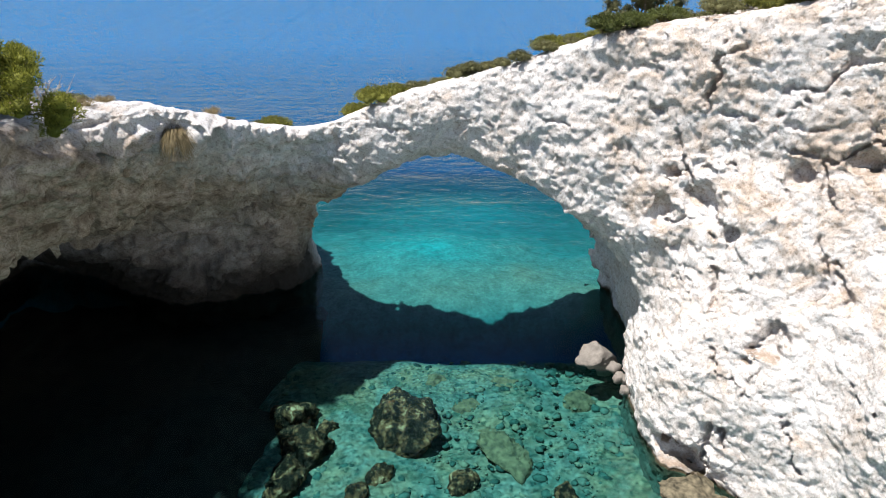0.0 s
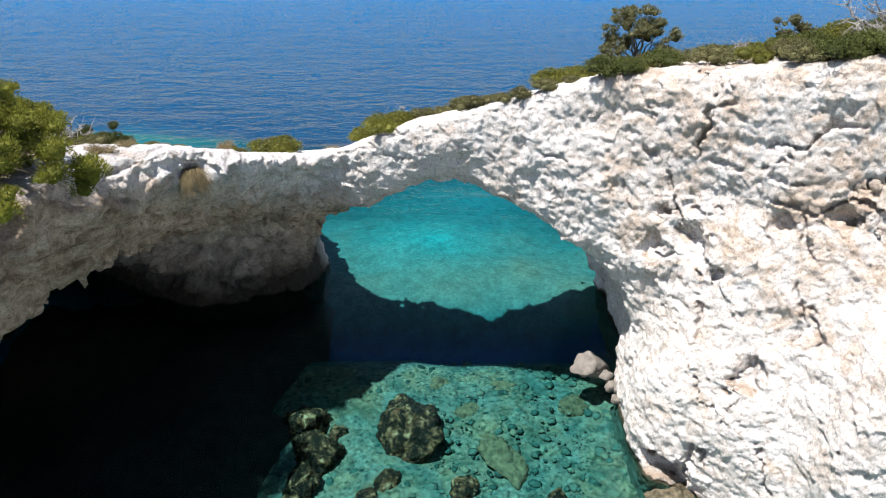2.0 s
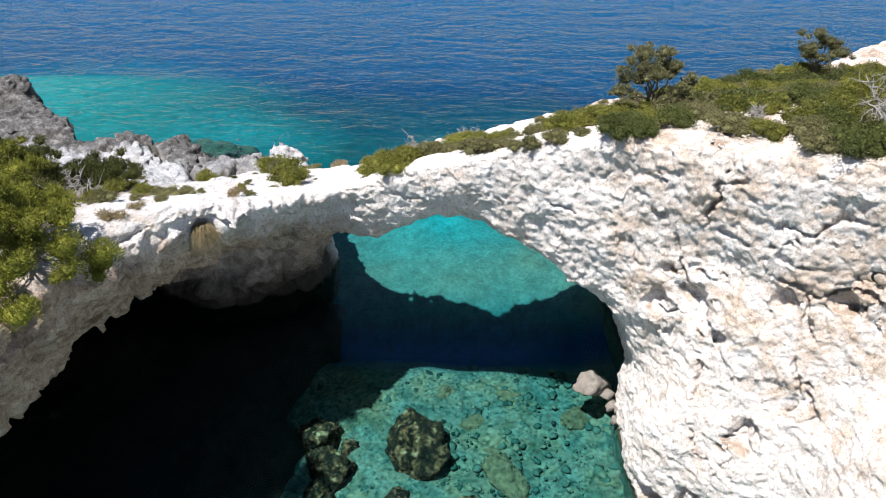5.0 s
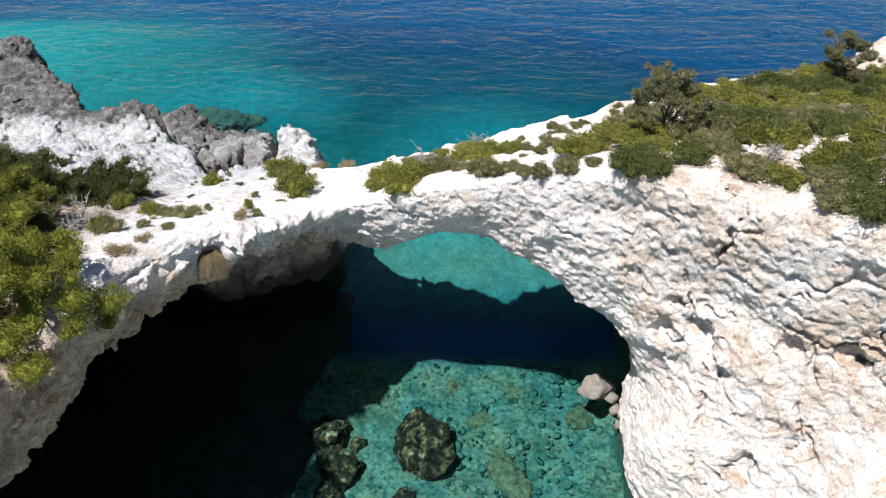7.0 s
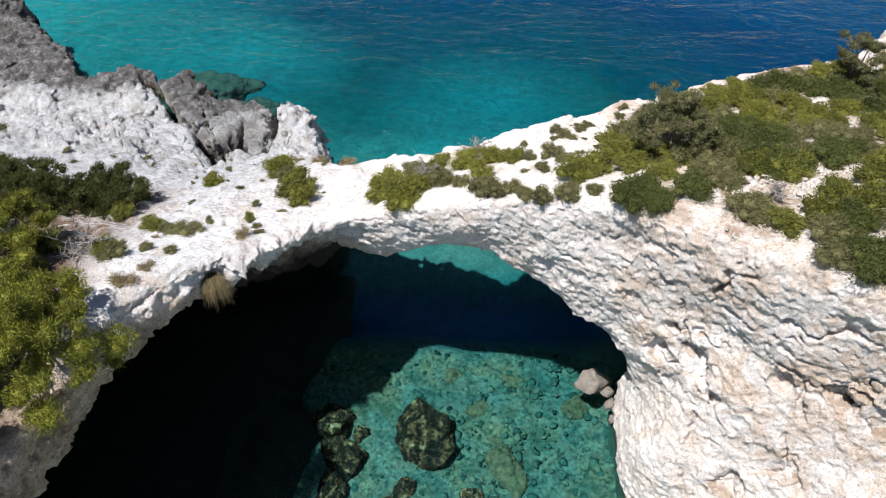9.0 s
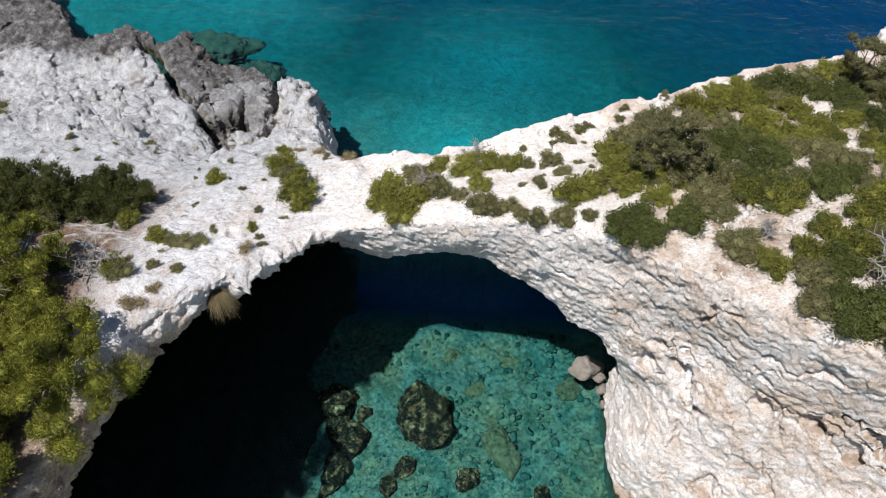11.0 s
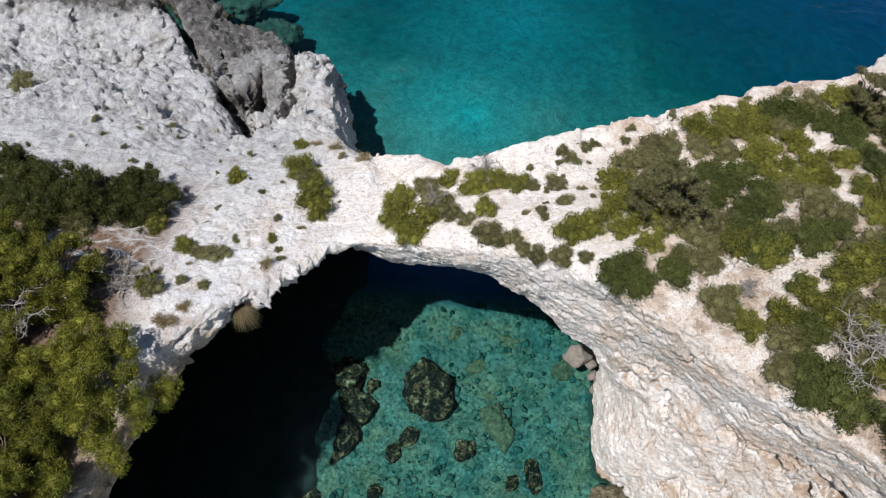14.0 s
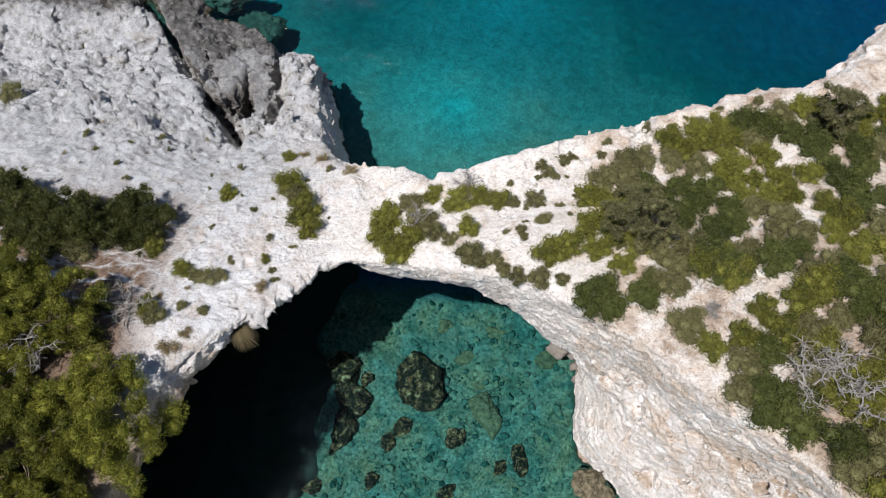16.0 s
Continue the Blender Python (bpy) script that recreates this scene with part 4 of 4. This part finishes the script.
LARGE = (
        (-2.0, 27.3, -1.5, (1.75, 2.35, 1.25), 14, WEEDROCK, "large dark weed-covered boulder rising from the seabed"),
        (-7.2, 27.7, -1.5, (1.5, 1.4, 1.2), 10, WEEDROCK, "dark brown boulder with pale patches under water"),
        (-5.5, 27.3, -1.7, (0.75, 0.7, 0.6), 40, WEEDROCK, DARK),
        (-6.3, 25.7, -1.6, (1.35, 1.3, 1.0), 70, WEEDROCK, DARK),
        (-6.8, 23.7, -1.5, (0.8, 1.9, 0.9), -12, WEEDROCK, "long dark boulder with a pale ridge under water"),
        (3.0, 25.6, -1.7, (0.95, 2.0, 0.7), 36, PALEROCK, "long pale algae-stained boulder lying on the seabed"),
        (0.8, 23.8, -1.8, (0.9, 0.75, 0.6), 15, WEEDROCK, DARK))
SMALL = (
        (-2.8, 24.2, -1.75, (0.75, 0.9, 0.6), -20, WEEDROCK, DARK),
        (-3.6, 23.0, -1.75, (0.65, 0.7, 0.55), 30, WEEDROCK, DARK),
        (5.3, 22.6, -1.75, (0.7, 1.15, 0.6), 5, WEEDROCK, DARK),
        (4.0, 22.0, -1.8, (0.65, 0.6, 0.5), 50, WEEDROCK, DARK),
        (1.0, 29.3, -2.0, (1.0, 0.9, 0.45), 0, PALEROCK, STAINED),
        (7.0, 29.6, -1.9, (1.0, 0.9, 0.6), 20, PALEROCK, STAINED),
        (2.2, 27.4, -2.0, (0.6, 0.5, 0.35), 20, PALEROCK, STAINED),
        (-3.9, 27.0, -1.9, (0.5, 0.4, 0.35), 20, PALEROCK, STAINED),
        (-0.4, 31.4, -1.95, (0.6, 0.75, 0.45), 70, PALEROCK, STAINED),
        (3.2, 31.2, -1.95, (0.9, 0.6, 0.45), 10, PALEROCK, STAINED),
        (-4.6, 20.6, -1.85, (0.8, 0.6, 0.5), 60, WEEDROCK, DARK),
        (-8.4, 20.0, -1.8, (0.9, 0.8, 0.6), 10, WEEDROCK, DARK),
        (0.5, 20.2, -1.85, (0.7, 0.6, 0.5), 60, WEEDROCK, DARK))
for k, (x, y, z, r, turn, mat, label) in enumerate(LARGE + SMALL):
    rock("boulder", x, y, z, r, turn, 30 + k, mat, label, group="boulders under water", chip=0.34, detail=5 if max(r) > 1.2 else 4)
rock("boulder", 7.75, 30.0, 0.6, (1.05, 0.85, 0.72), 15, 61, TANROCK, "flat-topped tan boulder perched at the foot of the cliff", group="boulders at the waterline")
for k, (x, y, z, r) in enumerate(((8.5, 29.6, 0.3, 0.5), (8.1, 30.2, 0.1, 0.7), (8.6, 28.9, 0.2, 0.45), (8.9, 28.5, 0.4, 0.4), (8.7, 28.0, 0.1, 0.4))):
    rock("boulder", x, y, z, (r, r * 0.8, r * 0.75), 30 * k, 70 + k, TANROCK, "small tan boulder wedged at the waterline", group="boulders at the waterline", detail=3)
rock("shore_rock", 9.9, 21.2, -0.2, (1.6, 1.5, 0.75), 20, 80, SHOREROCK, "low algae-dark rock awash at the foot of the cliff", "rock", detail=5)
rock("shore_rock", -17.4, 54.8, -1.2, (2.4, 2.8, 0.9), 35, 81, SUNKEN, "greenish submerged rock beside the dark shore", "rock", chip=0.6, detail=5)
rock("shore_rock", -21.5, 58.0, -1.3, (3.6, 1.8, 0.9), 10, 82, SUNKEN, "greenish submerged rock beside the dark shore", "rock", chip=0.6, detail=5)


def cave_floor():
    """An added dark sheet that stands in for the shade below the western overhang."""
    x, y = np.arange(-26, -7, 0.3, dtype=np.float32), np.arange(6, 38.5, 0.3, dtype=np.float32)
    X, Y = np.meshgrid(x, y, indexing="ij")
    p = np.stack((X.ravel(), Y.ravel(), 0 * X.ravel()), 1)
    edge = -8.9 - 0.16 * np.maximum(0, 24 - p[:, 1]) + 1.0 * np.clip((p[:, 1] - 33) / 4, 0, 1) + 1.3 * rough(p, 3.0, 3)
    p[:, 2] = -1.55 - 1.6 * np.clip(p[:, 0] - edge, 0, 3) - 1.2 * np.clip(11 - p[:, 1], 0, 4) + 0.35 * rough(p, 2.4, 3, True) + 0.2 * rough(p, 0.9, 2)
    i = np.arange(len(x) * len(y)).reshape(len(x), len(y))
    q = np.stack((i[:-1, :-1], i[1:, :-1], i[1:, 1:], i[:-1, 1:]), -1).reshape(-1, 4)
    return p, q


tagged(new("cave_floor", mesh_of("cave_floor", *cave_floor(), CAVE_SHADE)), "added dark sheet standing in for the shade under the overhang", "rock floor", kind="structure")


def scatter_stones(count, x0, x1, y0, y1, lo, hi, height, seed):
    """Many small stones as one mesh."""
    rng = np.random.RandomState(seed)
    bm = bmesh.new()
    bmesh.ops.create_icosphere(bm, subdivisions=1, radius=1)
    unit = np.array([v.co[:] for v in bm.verts])
    tri = np.array([[v.index for v in f.verts] for f in bm.faces])
    bm.free()
    vs, fs = [], []
    for i in range(count):
        x, y = x0 + (x1 - x0) * rng.rand(), y0 + (y1 - y0) * rng.rand()
        r = lo + (hi - lo) * rng.rand() ** 3
        v = unit * (1 + 0.22 * rng.normal(0, 1, (len(unit), 1))) * r * np.array((1, 0.6 + 0.5 * rng.rand(), 0.45))
        a = rng.rand() * 6.28
        v = v @ np.array(((math.cos(a), math.sin(a), 0), (-math.sin(a), math.cos(a), 0), (0, 0, 1)))
        vs.append(v + (x, y, height(x, y) - r * 0.22))
        fs.append(tri + i * len(unit))
    return np.concatenate(vs), np.concatenate(fs)


# ---- plants ----
YELLOW = [shrub("shrub", 100 + k, LEAF_YELLOW, "low yellow-green mastic shrub on the pale limestone", "shrub") for k in range(4)]
OLIVE = [shrub("shrub", 110 + k, LEAF_OLIVE, "dry olive-grey shrub with bare twigs on the headland", "shrub", density=170) for k in range(3)]
GREEN = [shrub("shrub", 120 + k, LEAF_DARK, "dense dark green shrub on the headland", "shrub") for k in range(3)]
CUSHION = [shrub("cushion_plant", 130 + k, LEAF_OLIVE, "small grey-green cushion plant on bare rock", "plant", lobes=4, length=0.16, width=0.1, density=100) for k in range(2)]
STRAW = [shrub("grass_tuft", 140, LEAF_DRY, "tuft of dry straw-coloured grass on the rock", "grass", lobes=4, flat=0.4, length=0.45, width=0.035, density=90)]
BASES = YELLOW + OLIVE + GREEN + CUSHION + STRAW


def inside(poly, x, y):
    return float(outline(poly, np.array([x], np.float32), np.array([y], np.float32))[0]) > 0


def thicket(poly, spacing, kinds, lo, hi, tall, group, seed, keep=1.0, bare=()):
    rng = np.random.RandomState(seed)
    xs, ys = [p[0] for p in poly], [p[1] for p in poly]
    done = []
    for _ in range(4000):
        x, y = min(xs) + rng.rand() * (max(xs) - min(xs)), min(ys) + rng.rand() * (max(ys) - min(ys))
        if not inside(poly, x, y) or any((x - a) ** 2 + (y - b) ** 2 < spacing ** 2 for a, b in done) or any((x - a) ** 2 + (y - b) ** 2 < c * c for a, b, c in bare):
            continue
        done.append((x, y))
        if rng.rand() > keep:
            continue
        v = noise.noise((x * 0.22, y * 0.22, seed)) + 0.35 * (rng.rand() - 0.5)
        bases = kinds[0] if v > 0.02 else kinds[1] if v > -0.22 else kinds[2]
        place(bases[rng.randint(len(bases))], x, y, lo + (hi - lo) * rng.rand(), tall * (0.8 + 0.5 * rng.rand()), group=group)


# place, radius and height for width of the single shrubs
for x, y, r, tall, kind in ((-3.7, 34.3, 1.15, 0.75, YELLOW), (-2.5, 32.7, 1.25, 0.85, YELLOW), (-3.0, 31.9, 0.9, 0.85, YELLOW), (-4.1, 33.3, 1.0, 0.8, YELLOW), (-1.7, 34.0, 1.0, 0.7, OLIVE),
                            (-1.1, 33.1, 0.8, 0.8, OLIVE), (-2.6, 35.3, 0.9, 0.6, OLIVE), (-1.3, 35.9, 0.85, 0.55, YELLOW), (0.0, 35.4, 1.05, 0.6, YELLOW), (1.4, 35.6, 0.95, 0.6, YELLOW),
                            (2.3, 35.4, 0.8, 0.55, YELLOW), (3.1, 35.2, 0.5, 0.55, OLIVE), (4.1, 35.4, 0.66, 0.55, OLIVE), (0.8, 33.4, 0.75, 0.8, YELLOW), (-0.2, 32.7, 0.55, 0.8, OLIVE),
                            (0.8, 31.8, 0.85, 0.85, OLIVE), (1.3, 31.3, 0.6, 0.9, OLIVE), (2.1, 31.5, 0.55, 0.9, OLIVE), (2.5, 30.9, 0.5, 0.9, OLIVE), (3.2, 30.5, 0.6, 0.9, OLIVE)):
    place(kind[RNG.randint(len(kind))], x, y, r, tall, group="shrubs on the arch")
for x, y, r, tall, kind in ((4.3, 30.3, 0.68, 0.85, OLIVE), (5.3, 30.3, 0.45, 0.8, OLIVE), (4.8, 31.7, 0.95, 0.8, YELLOW), (5.7, 32.1, 0.95, 0.8, YELLOW), (4.6, 33.9, 0.5, 0.6, OLIVE),
                            (3.4, 33.3, 0.34, 0.8, OLIVE), (5.0, 37.2, 0.55, 0.5, OLIVE), (5.8, 38.2, 0.44, 0.5, OLIVE), (6.5, 29.2, 1.0, 0.8, GREEN), (7.4, 28.9, 0.95, 0.8, GREEN),
                            (7.1, 29.8, 0.95, 0.8, GREEN), (8.9, 29.6, 1.0, 0.8, GREEN), (10.6, 28.0, 1.05, 0.75, OLIVE), (11.2, 28.6, 0.6, 0.7, OLIVE), (10.4, 30.1, 0.85, 0.6, OLIVE),
                            (12.1, 31.5, 1.2, 0.75, GREEN), (13.2, 31.2, 1.15, 0.75, GREEN), (12.7, 30.8, 0.8, 0.75, GREEN)):
    place(kind[RNG.randint(len(kind))], x, y, r, tall, group="shrubs beside the clearing")
for x, y, r, tall, kind in ((-9.8, 36.6, 1.05, 0.9, YELLOW), (-8.7, 34.9, 1.2, 0.85, YELLOW), (-8.1, 33.5, 0.95, 0.9, YELLOW), (-9.3, 35.7, 0.8, 0.9, OLIVE), (-10.6, 39.2, 0.6, 0.8, YELLOW),
                            (-13.5, 35.9, 0.7, 0.9, YELLOW), (-10.0, 31.4, 0.33, 1.0, YELLOW), (-9.5, 30.7, 0.27, 1.0, OLIVE), (-6.6, 38.0, 0.5, 0.7, STRAW), (-8.6, 39.0, 0.5, 0.8, STRAW),
                            (-14.2, 30.4, 0.65, 0.7, YELLOW), (-13.4, 30.1, 0.5, 0.6, OLIVE), (-15.1, 28.0, 0.78, 0.8, YELLOW), (-14.5, 27.5, 0.7, 0.7, OLIVE), (-12.8, 29.9, 0.7, 0.5, OLIVE),
                            (-12.1, 30.1, 0.5, 0.5, OLIVE), (-13.4, 28.2, 0.36, 0.7, OLIVE), (-12.3, 28.0, 0.38, 0.7, OLIVE), (-9.8, 29.6, 0.45, 0.8, STRAW), (-13.4, 25.9, 0.5, 0.9, STRAW),
                            (-12.7, 26.7, 0.4, 0.9, STRAW), (-31.2, 43.9, 1.1, 0.5, OLIVE)):
    place(kind[RNG.randint(len(kind))], x, y, r, tall, group="shrubs west of the arch")
R1 = [(7.1, 37.0), (11.0, 39.2), (16.8, 42.0), (20.3, 41.6), (24.5, 42.5), (25, 36), (23, 30), (19.5, 30.2), (15.6, 30.6), (14.3, 32.0), (12.9, 30.4), (11.1, 30.6), (8.8, 30.0), (6.2, 32.4), (6.9, 35.6)]
R2 = [(11.6, 27.2), (13.5, 28.6), (15.4, 30.3), (19.5, 30.6), (23, 30), (20.5, 18.6), (17.6, 20.6), (15.9, 22.2), (14.4, 23.6), (12.6, 25.2)]
thicket(R1, 1.02, (YELLOW, OLIVE, GREEN), 0.75, 1.15, 0.72, "thicket on the headland", 3, 0.97, ((17.3, 38.4, 1.1), (18.4, 36.1, 0.8), (12.0, 29.3, 1.3), (17.7, 34.4, 0.7)))
thicket(R2, 1.0, (YELLOW, OLIVE, GREEN), 0.8, 1.2, 0.85, "thicket on the headland", 5, 0.97, ((14.8, 25.8, 0.7), (16.4, 23.8, 0.6)))
SHADE = [(-26.6, 35.0), (-22.6, 35.0), (-16.8, 35.2), (-15.6, 32.4), (-16.6, 28.6), (-16.2, 26.1), (-15.4, 23.6), (-16.4, 19), (-17.5, 15), (-24, 15)]
thicket(SHADE, 2.0, (YELLOW, OLIVE, GREEN), 0.7, 1.2, 0.9, "undergrowth below the pines", 9, 0.8)
BARE = [(-15, 28.2), (-10.5, 29.0), (-7.0, 32.0), (-6.4, 36), (-9, 40), (-14, 41), (-24, 42), (-26, 36.5), (-15.5, 35.4), (-14.2, 31)]
thicket(BARE, 1.15, (CUSHION, CUSHION, STRAW), 0.08, 0.36, 0.6, "cushion plants on the rock", 13, 0.45)
thicket([(2.5, 32.5), (6, 33.5), (6.5, 37), (2.5, 36.8)], 0.8, (CUSHION, OLIVE, STRAW), 0.12, 0.42, 0.6, "cushion plants on the rock", 17, 0.6)
thicket([(3.5, 36.4), (6.5, 37.2), (11, 39.6), (17, 42.4), (16.6, 43), (10, 40.4), (5, 38.6)], 0.75, (CUSHION, OLIVE, OLIVE), 0.15, 0.5, 0.55, "cushion plants on the rock", 19, 0.7)
for b in BASES:
    for o in (*b.children, b):
        bpy.data.objects.remove(o)

PINE = "low wind-bent pine with bright needles at the cliff edge"
for k, (x, y, dz, crown, height, lean) in enumerate((
        (-15.6, 22.2, 0.0, (2.9, 2.6, 1.1), 1.5, (0.6, 0.0)), (-18.4, 21.0, 0.0, (2.6, 2.4, 1.0), 1.5, (0.0, 0.0)), (-18.8, 27.2, 0.0, (2.4, 1.9, 0.9), 1.4, (-0.3, 0.2)),
        (-18.6, 33.0, 0.0, (2.5, 1.8, 0.55), 0.8, (0.4, 0.0)), (-21.8, 32.2, 0.0, (2.6, 2.0, 0.55), 0.9, (0.0, 0.3)), (-22.6, 28.0, 0.0, (2.4, 2.2, 0.9), 1.4, (0.0, 0.0)),
        (-21.6, 23.6, 0.0, (2.4, 2.4, 0.9), 1.4, (0.2, 0.0)), (-17.6, 17.6, 0.0, (2.5, 2.3, 1.0), 1.5, (0.4, 0.0)), (-25.2, 34.0, 0.0, (2.0, 1.6, 0.5), 0.7, (0.0, 0.0)))):
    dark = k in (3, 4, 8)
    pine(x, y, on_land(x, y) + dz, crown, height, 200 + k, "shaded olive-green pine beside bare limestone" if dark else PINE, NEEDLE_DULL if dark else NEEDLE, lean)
pine(8.6, 33.2, on_land(8.6, 33.2), (1.9, 1.5, 1.1), 1.5, 230, "grey-green wind-shaped pine above the shrubs", NEEDLE_GREY, (0.2, 0.2), 22)
pine(19.7, 40.9, on_land(19.7, 40.9), (1.5, 1.3, 0.8), 1.6, 231, "small pine standing at the far cliff edge", NEEDLE_GREY, (0.2, 0.0), 16)
dead_branches(16.2, 26.5, on_land(16.2, 26.5) + 0.5, 1.6, 301, 8, "bleached grey dead tree lying among green shrubs")
dead_branches(15.0, 25.9, on_land(15.0, 25.9) + 0.5, 1.6, 302, 5, "bleached dead boughs among green shrubs", "dead_bough")
dead_branches(17.0, 24.9, on_land(17.0, 24.9) + 0.6, 1.3, 303, 5, "bleached dead boughs among green shrubs", "dead_bough")
dead_branches(-19.6, 25.0, on_land(-19.6, 25.0) + 0.9, 1.7, 304, 7, "grey dead branches tangled below the pines", "dead_bough")
dead_branches(-16.2, 28.0, on_land(-16.2, 28.0) + 0.1, 1.4, 305, 7, "grey dead branches tangled below the pines", "dead_bough")
dead_branches(-2.0, 34.2, on_land(-2.0, 34.2) + 0.35, 0.7, 306, 5, "grey dry twigs standing out of a shrub", "dead_bough")
dead_branches(0.6, 36.6, on_land(0.6, 36.6) + 0.2, 0.9, 307, 6, "grey dry twigs at the seaward edge of the arch", "dead_bough")
dead_branches(11.8, 28.9, on_land(11.8, 28.9) + 0.2, 0.5, 308, 4, "weathered grey stump beside the stony clearing", "stump")


def hanging_grass(x, y, z, n, seed):
    rng = np.random.RandomState(seed)
    ob = thing("hanging_grass", Matrix.Translation((x, y, z)), "clump of dry tan grass hanging from the shaded rock face", "grass")
    paths = []
    for i in range(n):
        a = rng.rand() * 6.28
        w = np.array((math.cos(a) * 0.6 + 0.15, math.sin(a) * 0.5 - 0.3, 0.25 * rng.rand())) * (0.4 + rng.rand())
        drop = 0.45 + 0.85 * rng.rand()
        paths.append([(np.array((0, 0, 0.4 * rng.rand())) + w * t + np.array((0, 0, 0.35 * math.sin(t * 2.2) - drop * t * t)), 0.013 * (1 - 0.8 * t)) for t in (0, 0.25, 0.5, 0.75, 1)])
    part("blades", mesh_of("blades", *tubes(paths, 3), LEAF_DRY), ob)
    return ob


hanging_grass(-10.6, 27.4, 12.5, 620, 1)


def cobble_material():
    m, n, l, bsdf = material("cobbles")
    g = n.new("ShaderNodeNewGeometry")
    col = ramp(n, l, g.outputs["Random Per Island"], (0.0, (0.010, 0.030, 0.026)), (0.3, (0.030, 0.080, 0.066)), (0.7, (0.060, 0.115, 0.092)), (1.0, (0.13, 0.16, 0.110)))
    grain = ramp(n, l, fractal(n, l, coords(n, l), 7.0, 5, 0.7), (0.34, 0.5), (0.66, 1.3))
    l.new(mix(n, l, 1.0, col, grain, "MULTIPLY"), bsdf.inputs["Base Color"])
    bsdf.inputs["Roughness"].default_value = 0.95
    bsdf.inputs["Specular IOR Level"].default_value = 0.0
    return m


def bed(x, y):
    return float(seabed_height(np.float64(x), np.float64(y))) + 0.05


v, q = scatter_stones(1300, -8.6, 9.2, 17.5, 34.0, 0.05, 0.36, bed, 4)
tagged(new("cobbles", mesh_of("cobbles", v, q, cobble_material(), False)), "green algae-coated cobbles scattered over the shallow seabed", "stones", kind="stuff")
v, q = scatter_stones(480, 9.6, 14.6, 26.6, 31.6, 0.04, 0.19, on_land, 8)
tagged(new("rubble", mesh_of("rubble", v, q, LIMESTONE, False)), "loose pale limestone rubble on the stony clearing", "stones", kind="stuff")
